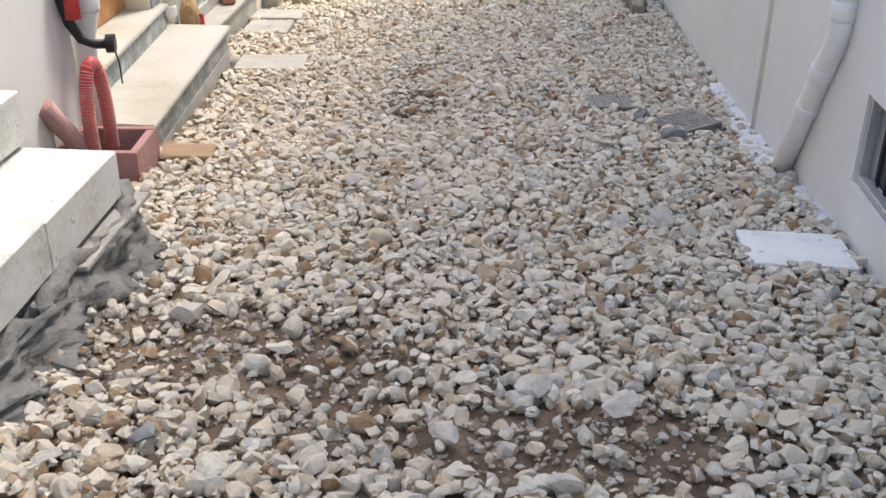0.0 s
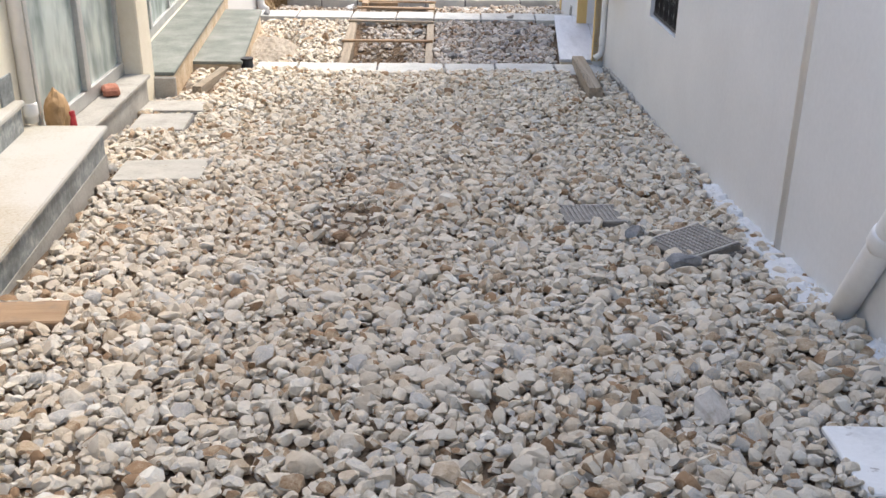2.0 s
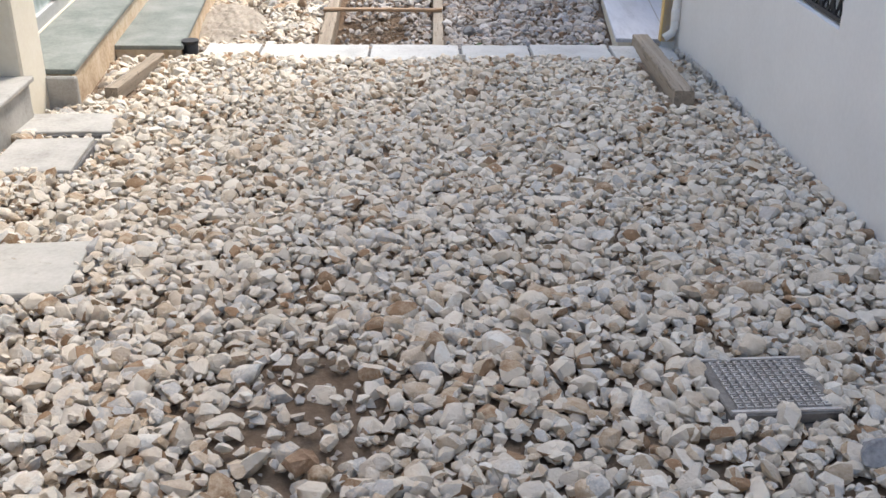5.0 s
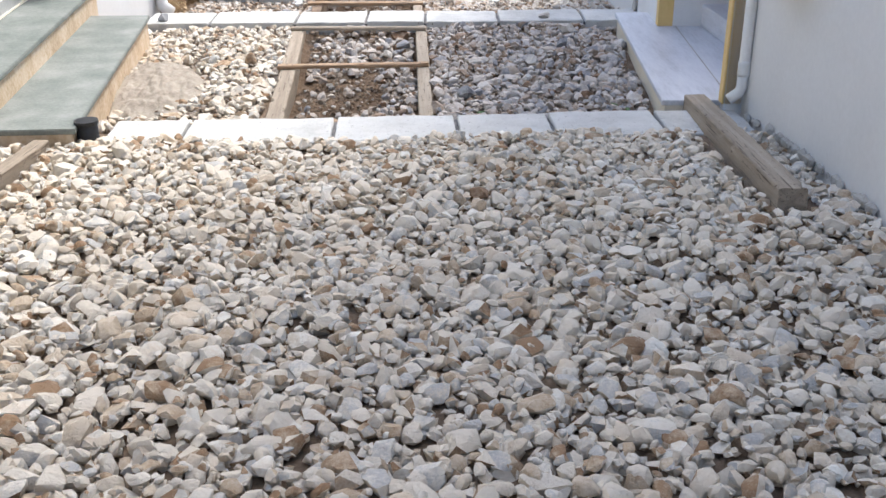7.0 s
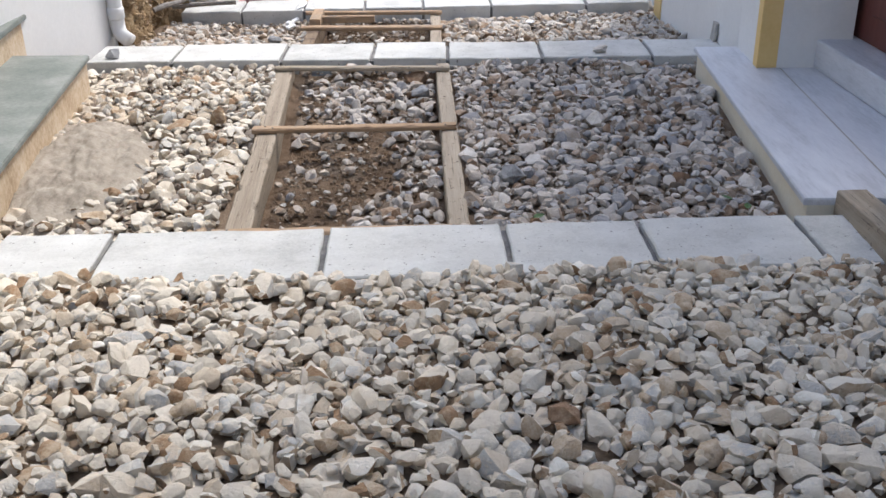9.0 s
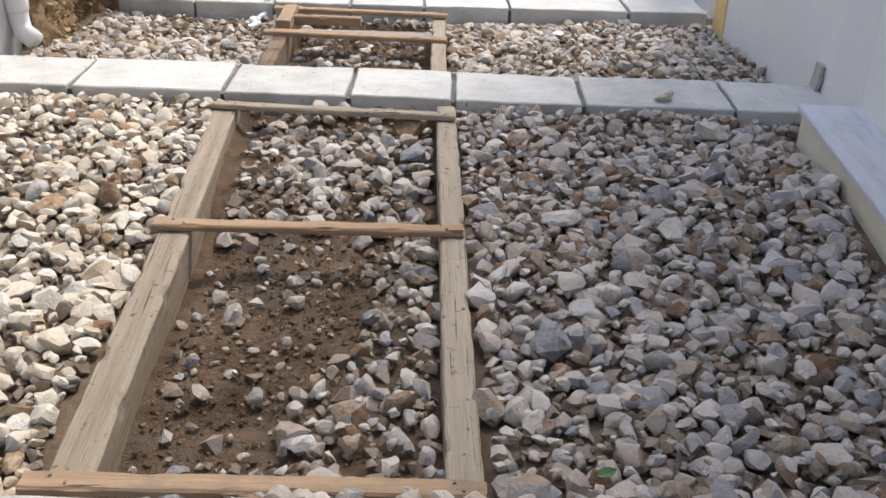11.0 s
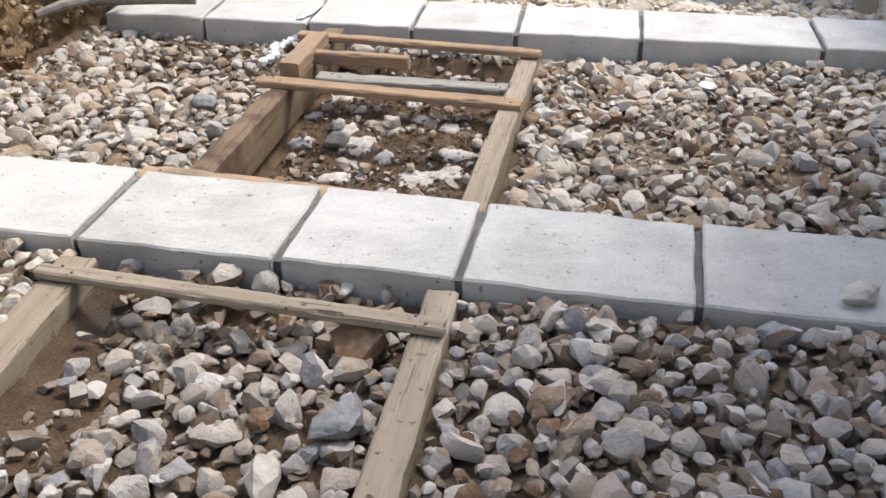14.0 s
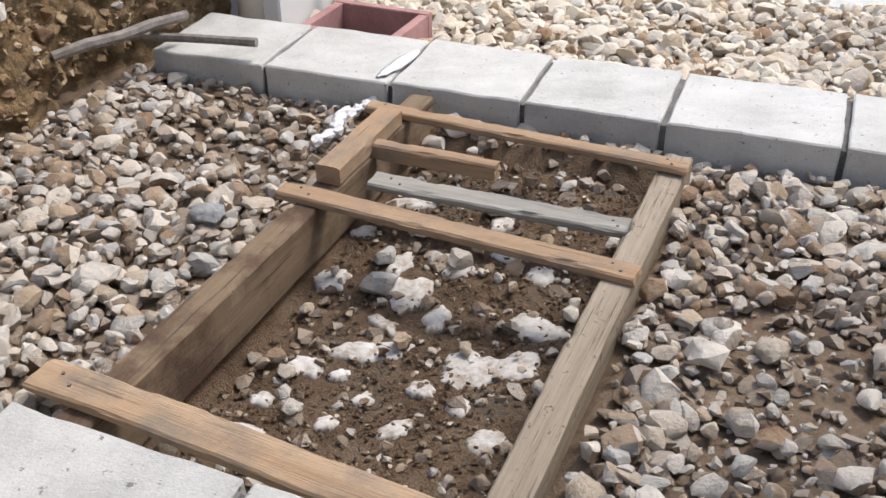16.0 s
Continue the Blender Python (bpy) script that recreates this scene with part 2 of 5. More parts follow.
def glass_mat():
    """Dusty pane: mostly mirror and see-through, whitened by smears."""
    m = bpy.data.materials.new("whitewashed_glass")
    m.use_nodes = True
    n, l = m.node_tree.nodes, m.node_tree.links
    b = n["Principled BSDF"]
    b.inputs["Roughness"].default_value = 0.12
    t = n.new("ShaderNodeTexNoise")
    t.inputs["Scale"].default_value, t.inputs["Detail"].default_value = 3.5, 8
    g = n.new("ShaderNodeNewGeometry")
    mp = n.new("ShaderNodeMapping")
    mp.inputs["Scale"].default_value = (1, 1.6, 0.7)
    l.new(g.outputs["Position"], mp.inputs[0])
    l.new(mp.outputs[0], t.inputs["Vector"])
    r = n.new("ShaderNodeValToRGB")
    e = r.color_ramp.elements
    e[0].position, e[0].color = 0.35, (0.20, 0.25, 0.24, 1)
    e[1].position, e[1].color = 0.65, (0.50, 0.56, 0.53, 1)
    l.new(t.outputs["Fac"], r.inputs[0])
    l.new(r.outputs[0], b.inputs["Base Color"])
    return m


M_glass = glass_mat()

# ---- mesh helpers ----


def finish(name, bm, material, parent=None, label="", smooth=False, m=None):
    me = bpy.data.meshes.new(name)
    bmesh.ops.recalc_face_normals(bm, faces=bm.faces[:])
    for f in bm.faces:
        f.smooth = smooth
    bm.to_mesh(me)
    bm.free()
    me.materials.append(material)
    ob = new(name, me)
    if m is not None:
        ob.matrix_basis = m
    if parent is not None:
        ob.parent = parent
    if label:
        tagged(ob, label)
    return ob


def part(name, bm, material, parent, label="", smooth=False, m=None):
    return finish(name, bm, material, parent, label, smooth, m)


def thing(name, label, category, m=None, group="", kind=""):
    """An Empty at the foot of a thing, for its parts."""
    ob = new(name)
    ob.empty_display_size = 0.1
    if m is not None:
        ob.matrix_basis = m
    return tagged(ob, label, category, group, kind)


def box(x0, y0, z0, x1, y1, z1, bevel=0.0, cuts=0, rough=0.0, seed=0, bm=None, seg=1):
    bm = bm or bmesh.new()
    made = bmesh.ops.create_cube(bm, size=1.0)["verts"]
    for v in made:
        v.co = Vector((x0 + (v.co.x + 0.5) * (x1 - x0), y0 + (v.co.y + 0.5) * (y1 - y0), z0 + (v.co.z + 0.5) * (z1 - z0)))
    if bevel:
        es = list({e for v in made for e in v.link_edges})
        bmesh.ops.bevel(bm, geom=es, offset=bevel, segments=seg, affect="EDGES", profile=0.6)
    if cuts:
        long = [e for e in bm.edges if e.calc_length() > 0.06]
        bmesh.ops.subdivide_edges(bm, edges=long, cuts=cuts, use_grid_fill=True)
    if rough:
        for v in bm.verts:
            p = v.co * 9 + Vector((seed * 7.3, seed * 3.1, 0))
            v.co += noise.noise_vector(p) * rough + noise.noise_vector(p * 4) * rough * 0.45
    return bm


def prism(points, z0, z1, bevel=0.0, bm=None):
    """An upright slab over a plan of corners."""
    bm = bm or bmesh.new()
    lo = [bm.verts.new((x, y, z0)) for x, y in points]
    hi = [bm.verts.new((x, y, z1)) for x, y in points]
    n = len(points)
    fs = [bm.faces.new(hi), bm.faces.new(lo[::-1])]
    for i in range(n):
        fs.append(bm.faces.new((lo[i], lo[(i + 1) % n], hi[(i + 1) % n], hi[i])))
    if bevel:
        bmesh.ops.bevel(bm, geom=list({e for f in fs for e in f.edges}), offset=bevel, segments=2, affect="EDGES")
    return bm


def tube(points, r, sides=14, bm=None, cap=True):
    """A round pipe along points."""
    bm = bm or bmesh.new()
    pts = [Vector(p) for p in points]
    rings, up = [], None
    for i, p in enumerate(pts):
        d = (pts[min(i + 1, len(pts) - 1)] - pts[max(i - 1, 0)]).normalized()
        if up is None:
            up = d.orthogonal().normalized()
        up = (up - d * up.dot(d)).normalized()
        side = d.cross(up)
        rr = r[i] if isinstance(r, (list, tuple)) else r
        rings.append([bm.verts.new(p + (up * math.cos(a) + side * math.sin(a)) * rr) for a in [2 * math.pi * k / sides for k in range(sides)]])
    for a, b in zip(rings, rings[1:]):
        for k in range(sides):
            bm.faces.new((a[k], a[(k + 1) % sides], b[(k + 1) % sides], b[k]))
    if cap:
        bm.faces.new(rings[0][::-1])
        bm.faces.new(rings[-1])
    return bm


def wall_with_holes(x0, x1, y0, y1, z0, z1, holes):
    """A wall along y with thickness x0..x1 and rectangular openings (ya, yb, za, zb) right through it."""
    bm = bmesh.new()
    ys = sorted({y0, y1, *[h[0] for h in holes], *[h[1] for h in holes]})
    zs = sorted({z0, z1, *[h[2] for h in holes], *[h[3] for h in holes]})
    solid = {}
    for i in range(len(ys) - 1):
        for j in range(len(zs) - 1):
            cy, cz = (ys[i] + ys[i + 1]) / 2, (zs[j] + zs[j + 1]) / 2
            solid[i, j] = not any(h[0] < cy < h[1] and h[2] < cz < h[3] for h in holes)

    def quad(*c):
        bm.faces.new([bm.verts.new(p) for p in c])
    for (i, j), s in solid.items():
        if not s:
            continue
        a, b, c, d = ys[i], ys[i + 1], zs[j], zs[j + 1]
        quad((x0, a, c), (x0, a, d), (x0, b, d), (x0, b, c))
        quad((x1, a, c), (x1, b, c), (x1, b, d), (x1, a, d))
        if not solid.get((i - 1, j)):
            quad((x0, a, c), (x1, a, c), (x1, a, d), (x0, a, d))
        if not solid.get((i + 1, j)):
            quad((x0, b, c), (x0, b, d), (x1, b, d), (x1, b, c))
        if not solid.get((i, j - 1)):
            quad((x0, a, c), (x0, b, c), (x1, b, c), (x1, a, c))
        if not solid.get((i, j + 1)):
            quad((x0, a, d), (x1, a, d), (x1, b, d), (x0, b, d))
    bmesh.ops.remove_doubles(bm, verts=bm.verts[:], dist=1e-5)
    return bm


# ---- the ground ----
GY = [-12, -2, 0, 2.6, 4.4, 5.4, 6.6, 8.1, 9.2, 10.5, 11.4, 11.9, 12.0, 14.6, 14.9, 15.05, 17.1, 17.5, 17.7, 19.9, 20.1, 60]
GZ = [0.9, 0.02, -0.16, -0.42, -0.63, -0.73, -0.85, -0.94, -1.03, -1.08, -1.12, -1.2, -1.25, -1.25, -1.29, -1.365, -1.50, -1.53, -1.54, -1.80, -2.0, -2.4]
PITS = [(-1.08, -0.10, 12.0, 14.58, 0.095), (-1.09, -0.08, 15.08, 17.05, 0.12)]


def wave(x, y):
    return 0.012 * np.sin(3.1 * x + 1.7 * y) + 0.010 * np.sin(5.3 * y - 2.2 * x + 1.0) + 0.008 * np.sin(9.1 * x + 4.0 * np.sin(1.3 * y))


def height(x, y):
    """Height of the gravel's surface."""
    x, y = np.asarray(x, float), np.asarray(y, float)
    z = np.interp(y, GY, GZ) + wave(x, y)
    for xa, xb, ya, yb, d in PITS:
        fx = np.clip(np.minimum(x - xa, xb - x) / 0.07, 0, 1)
        fy = np.clip(np.minimum(y - ya, yb - y) / 0.07, 0, 1)
        z = z - d * np.minimum(fx, fy) * (0.85 + 0.3 * np.sin(2.5 * y))
    return z


def sheet(name, xs, ys, f, material):
    X, Y = np.meshgrid(xs, ys)
    co = np.stack([X, Y, f(X, Y)], -1).reshape(-1, 3)
    w, h = len(xs), len(ys)
    i = (np.arange(h - 1)[:, None] * w + np.arange(w - 1)[None, :]).ravel()
    quads = np.stack([i, i + 1, i + w + 1, i + w], -1)
    me = bpy.data.meshes.new(name)
    me.from_pydata(co.tolist(), [], quads.tolist())
    me.materials.append(material)
    return new(name, me)


xs = np.concatenate([[-400, -60, -9, -4.5], np.arange(-3.2, 2.6, 0.05), [4.5, 9, 60, 400]])
ys = np.concatenate([[-400, -60, -12, -6, -3], np.arange(-1.5, 20.2, 0.06), [24, 40, 100, 500]])
ground = sheet("ground", xs, ys, lambda x, y: height(x, y) - 0.035 - 0.06 * ((x > -1.06) & (x < -0.12) & (((y > 11.97) & (y < 14.63)) | ((y > 15.03) & (y < 17.13)))), M_dirt)
for p in ground.data.polygons:
    p.use_smooth = True
tagged(ground, "brown sandy soil under the gravel of a sloping alley", "ground", kind="structure")

def clods(x, y):
    """The trench floor, with lumps of soil."""
    z = height(x, y) - 0.03
    bump = [noise.noise((a * 14, b * 14, 0)) * 0.009 + noise.noise((a * 45, b * 45, 3)) * 0.006 for a, b in zip(x.ravel(), y.ravel())]
    return z + np.array(bump).reshape(x.shape)


M_grit = mat("brown_grit", [(0.1, (0.08, 0.055, 0.035)), (0.5, (0.19, 0.14, 0.095)), (0.8, (0.32, 0.26, 0.19)), (0.97, (0.5, 0.46, 0.4))], scale=20, fine=100, rand="island", spread=0.8, bump=0.5)
M_trenchsoil = mat("trench_soil", [(0.2, (0.105, 0.066, 0.038)), (0.5, (0.225, 0.148, 0.09)), (0.8, (0.35, 0.255, 0.17))], scale=7, fine=150, rough=0.95, bump=1.0, bscale=150, depth=0.03, stain=(3.5, 0.54, 0.72, (0.15, 0.125, 0.10)))
for ya, yb in ((12.0, 14.6), (15.06, 17.1)):
    floor = sheet("trench_floor", np.arange(-1.06, -0.105, 0.012), np.arange(ya, yb, 0.012), clods, M_trenchsoil)
    tagged(floor, "brown soil at the bottom of the trench", "soil", kind="structure")

# ---- kerb rows ----
KERBS = [(11.45, 11.87, -1.15, [-1.86, -1.45, -0.66, 0.0, 0.51, 1.1, 1.58], 0.0),
         (14.60, 15.02, -1.205, [-2.36, -1.82, -1.13, -0.56, -0.083, 0.51, 1.2, 1.72], -0.035),
         (17.155, 17.61, -1.402, [-2.28, -1.76, -1.225, -0.705, -0.197, 0.394, 1.22, 1.78], 0.012)]


def kerb(y0, y1, top, joints, skew, seed):
    row = thing("kerb", "row of pale cast concrete blocks across the alley", "kerb", kind="structure")
    xa, xb = joints[0], joints[-1]
    part("mortar_bed", prism([(xa + 0.01, y0 + 0.02 + skew * xa), (xb - 0.01, y0 + 0.02 + skew * xb), (xb - 0.01, y1 - 0.02 + skew * xb), (xa + 0.01, y1 - 0.02 + skew * xa)], top - 0.3, top - 0.022), M_mortar, row, "dark grey mortar between the blocks")
    for k, (a, b) in enumerate(zip(joints, joints[1:])):
        g = 0.011
        w, d = b - a - 2 * g, y1 - y0
        bm = box(-w / 2, -d / 2, -0.20, w / 2, d / 2, 0, bevel=0.006, cuts=11, rough=0.0045, seed=seed + k)
        c = (a + b) / 2
        part("block", bm, M_kerb, row, m=pose(c, (y0 + y1) / 2 + skew * c, top + random.uniform(-0.004, 0.004), random.uniform(-0.4, 0.4), random.uniform(-0.4, 0.4), math.degrees(skew) + random.uniform(-0.5, 0.5)))


for s, k in enumerate(KERBS):
    kerb(*k, seed=s * 20)
# the far edge of the alley
kerb(19.7, 20.1, -1.80, [-2.05, -1.5, -0.95, -0.45, 0.05, 0.6, 1.3], 0.0, 90)
road = finish("road", prism([(-9, 20.12), (9, 20.12), (9, 40), (-9, 40)], -2.4, -1.95), M_asphalt)
tagged(road, "paved road crossing the end of the alley, coloured blue for skylight", "road", kind="structure")

# ---- plank frames ----


def plank(name, parent, p, q, width, thick, material, seed, label="", worn=1.0):
    """A sawn board from p to q (middles of the ends of its top), with chipped edges, waves and ragged ends."""
    p, q = Vector(p), Vector(q)
    d = q - p
    ln = d.length
    w, c = width / 2, min(0.006, thick * 0.2)
    ring = [(-w, -thick + c), (-w, -thick * 0.62), (-w, -thick * 0.3), (-w, -c), (-w + c, 0), (-w * 0.55, 0), (0, 0), (w * 0.55, 0), (w - c, 0), (w, -c),
            (w, -thick * 0.3), (w, -thick * 0.62), (w, -thick + c), (w - c, -thick), (0, -thick), (-w + c, -thick)]
    bm = bmesh.new()
    count = max(8, int(ln / 0.022))
    rows = []
    for i in range(count + 1):
        x = ln * i / count
        bend = noise.noise(Vector((x * 1.3, seed * 3.7, 0))) * 0.006 * worn
        row = []
        for k, (y, z) in enumerate(ring):
            s = Vector((x * 6 + seed * 9.7, y * 40, z * 40))
            n1 = noise.noise_vector(s) * 0.0022 + noise.noise_vector(Vector((x * 25 + seed, y * 90, z * 90))) * 0.0012
            v = Vector((x, y + n1.y * worn + bend, z + n1.z * worn))
            if k in (3, 4, 8, 9):
                chip = max(0.0, noise.noise(Vector((x * 9 + seed * 5.1, 7.0 if k < 6 else 3.0, seed))) - 0.12) * 0.022 * worn
                v.y -= math.copysign(chip, y)
                v.z -= chip * 0.8
            if i in (0, count):
                v.x += noise.noise(Vector((y * 60, z * 60, seed + i))) * 0.009 * worn
            row.append(bm.verts.new(v))
        rows.append(row)
    n = len(ring)
    for a, b in zip(rows, rows[1:]):
        for k in range(n):
            bm.faces.new((a[k], a[(k + 1) % n], b[(k + 1) % n], b[k]))
    for row in (rows[0], rows[-1]):
        mid = bm.verts.new(sum((v.co for v in row), Vector()) / n)
        for k in range(n):
            bm.faces.new((row[k], row[(k + 1) % n], mid))
    yaw, pitch = math.atan2(d.y, d.x), -math.asin(d.z / ln)
    m = Matrix.Translation(p) @ Euler((0, pitch, yaw)).to_matrix().to_4x4()
    return part(name, bm, material, parent, label, m=m)


def nails(board, spots):
    """Rusty nail heads on a batten: (distance along, across)."""
    for x, y in spots:
        part("nail", tube([(x, y, -0.004), (x, y, 0.0035)], 0.0042, 8), M_iron, board, "rusty nail head")


f1 = thing("formwork_frame", "weathered timber formwork ladder lying over a shallow trench", "wooden frame", group="timber formwork frames")
plank("rail", f1, (-1.03, 11.93, -1.235), (-1.10, 14.59, -1.235), 0.105, 0.15, M_wood, 1, "pale grey weathered beam")
plank("rail", f1, (-0.152, 11.90, -1.235), (-0.125, 14.585, -1.235), 0.085, 0.15, M_wood, 2)
nails(plank("rung", f1, (-1.12, 11.985, -1.205), (-0.11, 11.965, -1.20), 0.06, 0.028, M_newwood, 3, "orange-brown pine batten"), [(0.06, 0.012), (0.10, -0.012), (0.94, 0.012), (0.96, -0.014)])
nails(plank("rung", f1, (-1.13, 13.285, -1.207), (-0.105, 13.275, -1.207), 0.06, 0.026, M_newwood, 4), [(0.06, 0.012), (0.10, -0.012), (0.95, 0.012), (0.97, -0.014)])
nails(plank("rung", f1, (-1.15, 14.49, -1.207), (-0.09, 14.405, -1.207), 0.055, 0.026, M_wood, 5), [(0.06, 0.012), (0.10, -0.012), (0.99, 0.012), (1.02, -0.014)])

f2 = thing("formwork_frame", "timber formwork ladder with fresh battens over dug soil", "wooden frame", group="timber formwork frames")
plank("rail", f2, (-1.07, 15.04, -1.325), (-1.06, 17.08, -1.405), 0.09, 0.17, M_oldwood, 11, "dark brown stained beam")
plank("rail", f2, (-0.145, 15.04, -1.325), (-0.10, 16.93, -1.405), 0.085, 0.17, M_wood, 12)
nails(plank("rung", f2, (-1.22, 15.24, -1.30), (-0.10, 15.14, -1.30), 0.10, 0.028, M_newwood, 13, "orange pine board"), [(0.06, 0.012), (0.10, -0.012), (1.05, 0.012), (1.08, -0.014)])
nails(plank("rung", f2, (-1.16, 16.225, -1.345), (-0.07, 16.14, -1.345), 0.075, 0.028, M_newwood, 14, "reddish brown pine batten"), [(0.06, 0.012), (0.10, -0.012), (1.02, 0.012), (1.05, -0.014)])
nails(plank("rung", f2, (-1.18, 16.88, -1.365), (-0.05, 16.80, -1.365), 0.06, 0.028, M_newwood, 15), [(0.06, 0.012), (0.10, -0.012), (1.06, 0.012), (1.08, -0.014)])
plank("block", f2, (-1.06, 16.33, -1.315), (-1.06, 16.80, -1.33), 0.085, 0.06, M_newwood, 16, "short brown timber block on the rail")
plank("batten", f2, (-1.03, 16.585, -1.345), (-0.60, 16.575, -1.345), 0.05, 0.055, M_newwood, 17, "short orange pine batten")
nails(plank("board", f2, (-0.98, 16.47, -1.41), (-0.14, 16.46, -1.41), 0.085, 0.025, M_greywood, 18, "grey weathered board between the rails"), [(0.06, 0.012), (0.10, -0.012), (0.77, 0.012), (0.79, -0.014)])

tagged(plank("timber_beam", None, (1.268, 10.19, -0.97), (1.365, 11.95, -1.085), 0.12, 0.13, M_wood, 21), "weathered timber beam lying on the gravel beside the wall", "beam")
tagged(plank("timber_beam", None, (-2.16, 10.42, -1.035), (-2.10, 11.36, -1.08), 0.08, 0.09, M_wood, 22), "short weathered timber beam lying on the gravel beside the step", "beam")
tagged(plank("timber_board", None, (-1.90, 5.45, -0.70), (-1.62, 5.50, -0.715), 0.20, 0.05, M_newwood, 23), "yellow-brown stained wooden board beside the step", "board")

# ---- right side ----
RX = 1.60
wall_e = finish("wall_east", wall_with_holes(RX, RX + 0.35, -6, 11.86, -1.7, 8.2, [(8.97, 9.86, -0.30, 0.75), (3.6, 4.58, -0.39, 0.02)]), M_wall)
tagged(wall_e, "white rendered house wall", "wall", kind="structure")
wall_e2 = finish("wall_east_door", wall_with_holes(0, 0.5, 0, 2.5, -1.7, 8.2, [(0.07, 2.02, -1.7, 1.0)]), M_wall, m=pose(1.50, 11.86, 0, 0, 0, -3.5))
tagged(wall_e2, "white house wall with a recessed doorway", "wall", kind="structure")
wall_e3 = finish("wall_east_low", box(0.0, 2.502, -1.7, 0.5, 5.3, 4.2), M_wall, m=pose(1.50, 11.86, 0, 0, 0, -3.5))
tagged(wall_e3, "white rendered house wall past the doorway", "wall", kind="structure")
landing = thing("door_landing", "blue-grey marble landing in front of the doorway", "step")
part("slab", prism([(1.18, 11.96), (1.40, 14.40), (2.35, 14.35), (2.15, 11.90)], -1.15, -1.12, 0.004), M_greymarble, landing)
part("base", prism([(1.20, 11.97), (1.42, 14.38), (2.35, 14.33), (2.15, 11.91)], -1.6, -1.151), M_cream, landing, "cream rendered side of the landing")

# ---- left side ----
stepA = thing("door_step", "stained white marble door step with dark marble riser", "step")
part("tread", prism([(-1.98, 5.60), (-2.115, 7.81), (-2.75, 7.80), (-2.62, 5.63)], -0.65, -0.62, 0.006), M_marble_dirty, stepA)
part("riser", prism([(-2.01, 5.62), (-2.145, 7.79), (-2.7, 7.78), (-2.6, 5.65)], -0.80, -0.651), M_darkmarble, stepA, "dark grey marble riser")
part("base", prism([(-2.005, 5.61), (-2.14, 7.80), (-2.7, 7.79), (-2.6, 5.64)], -1.2, -0.801), M_cover, stepA, "dirty cement base")
stepU = thing("door_step", "white marble upper door step with dark marble riser", "step")
part("tread", prism([(-2.40, 5.60), (-2.55, 7.70), (-3.1, 7.68), (-3.0, 5.63)], -0.465, -0.435, 0.006), M_marble_dirty, stepU)
part("riser", prism([(-2.43, 5.62), (-2.575, 7.68), (-3.1, 7.66), (-3.0, 5.65)], -0.619, -0.466), M_darkmarble, stepU, "dark grey marble riser")

kb = thing("stair_flight", "white marble block steps on grey mortar", "steps")
part("block", box(-2.1, 3.31, -0.32, -1.55, 4.0, -0.12, 0.006, 4, 0.003, 51), M_marble, kb)
part("block", box(-2.1, 2.55, -0.30, -1.54, 3.29, -0.10, 0.006, 4, 0.003, 52), M_marble, kb)
part("block", box(-2.6, 2.55, -0.098, -1.925, 4.03, 0.115, 0.006, 4, 0.003, 53), M_marble, kb)
part("base", box(-2.2, 2.5, -0.8, -1.565, 4.10, -0.321, 0.01, 7, 0.035, 54), M_mortar, kb, "rough grey mortar base")

bm = bmesh.new()
rows = []
for i in range(46):
    y = 2.45 + i * 0.039
    foot = float(np.interp(y, GY, GZ)) - 0.03
    row = []
    for j in range(16):
        f = j / 15
        k = noise.noise(Vector((y * 5, f * 3, 1))) * 0.5 + noise.noise(Vector((y * 14, f * 9, 2))) * 0.45 + noise.noise(Vector((y * 34, f * 20, 3))) * 0.25
        out = -1.60 + (0.10 + 0.16 * f * f) * (1 + 0.9 * k) * min(1.0, (45 - i) / 6)
        row.append(bm.verts.new((out, y + 0.02 * k, -0.335 + (foot + 0.335) * f + 0.02 * k)))
    rows.append(row)
for a, b in zip(rows, rows[1:]):
    for j in range(15):
        bm.faces.new((a[j], b[j], b[j + 1], a[j + 1]))
skirt_w = part("mortar_spill", bm, M_cement, kb, "lumpy grey mortar bulging under the blocks", smooth=True)
skirt_w.modifiers.new("thickness", "SOLIDIFY").thickness = 0.08
for a, b, out, z in ((3.42, 4.10, -1.475, -0.345), (2.62, 3.30, -1.49, -0.40)):
    part("ledge", box(-1.75, a, z - 0.022, out, b, z, 0.004, 3, 0.005, 55), M_cover, kb, "thin broken stone ledge in the mortar", m=pose(0, 0, 0))

wall_w0 = finish("wall_west_near", box(-2.9, -6, -1.2, -2.32, 5.45, 2.8), M_wall)
tagged(wall_w0, "white rendered house wall beside the steps", "wall", kind="structure")
LX = -2.62
wall_w = finish("wall_west", wall_with_holes(LX - 0.35, LX, 5.45, 10.3, -1.6, 3.2, [(5.75, 7.5, -0.62, 1.6), (8.02, 9.88, -0.80, 1.6)]), M_cream)
tagged(wall_w, "cream rendered shop front wall", "wall", kind="structure")
wall_w2 = finish("wall_west_shop", wall_with_holes(-0.35, 0, 0, 4.3, -1.6, 3.2, [(0.1, 3.6, -0.86, 1.6)]), M_cream, m=pose(-2.72, 10.3, 0, 0, 0, 4))
tagged(wall_w2, "cream rendered wall round the second shop window", "wall", kind="structure")
wall_w3 = finish("wall_west_far", prism([(-2.66, 14.22), (-2.50, 15.95), (-3.3, 15.95), (-3.3, 14.22)], -1.7, 2.0), M_wall)
tagged(wall_w3, "white rendered wall with a corner rain pipe", "wall", kind="structure")

# lower and upper slate platforms
low = thing("slate_step", "green-grey slate platform step with a cream rendered riser", "step")
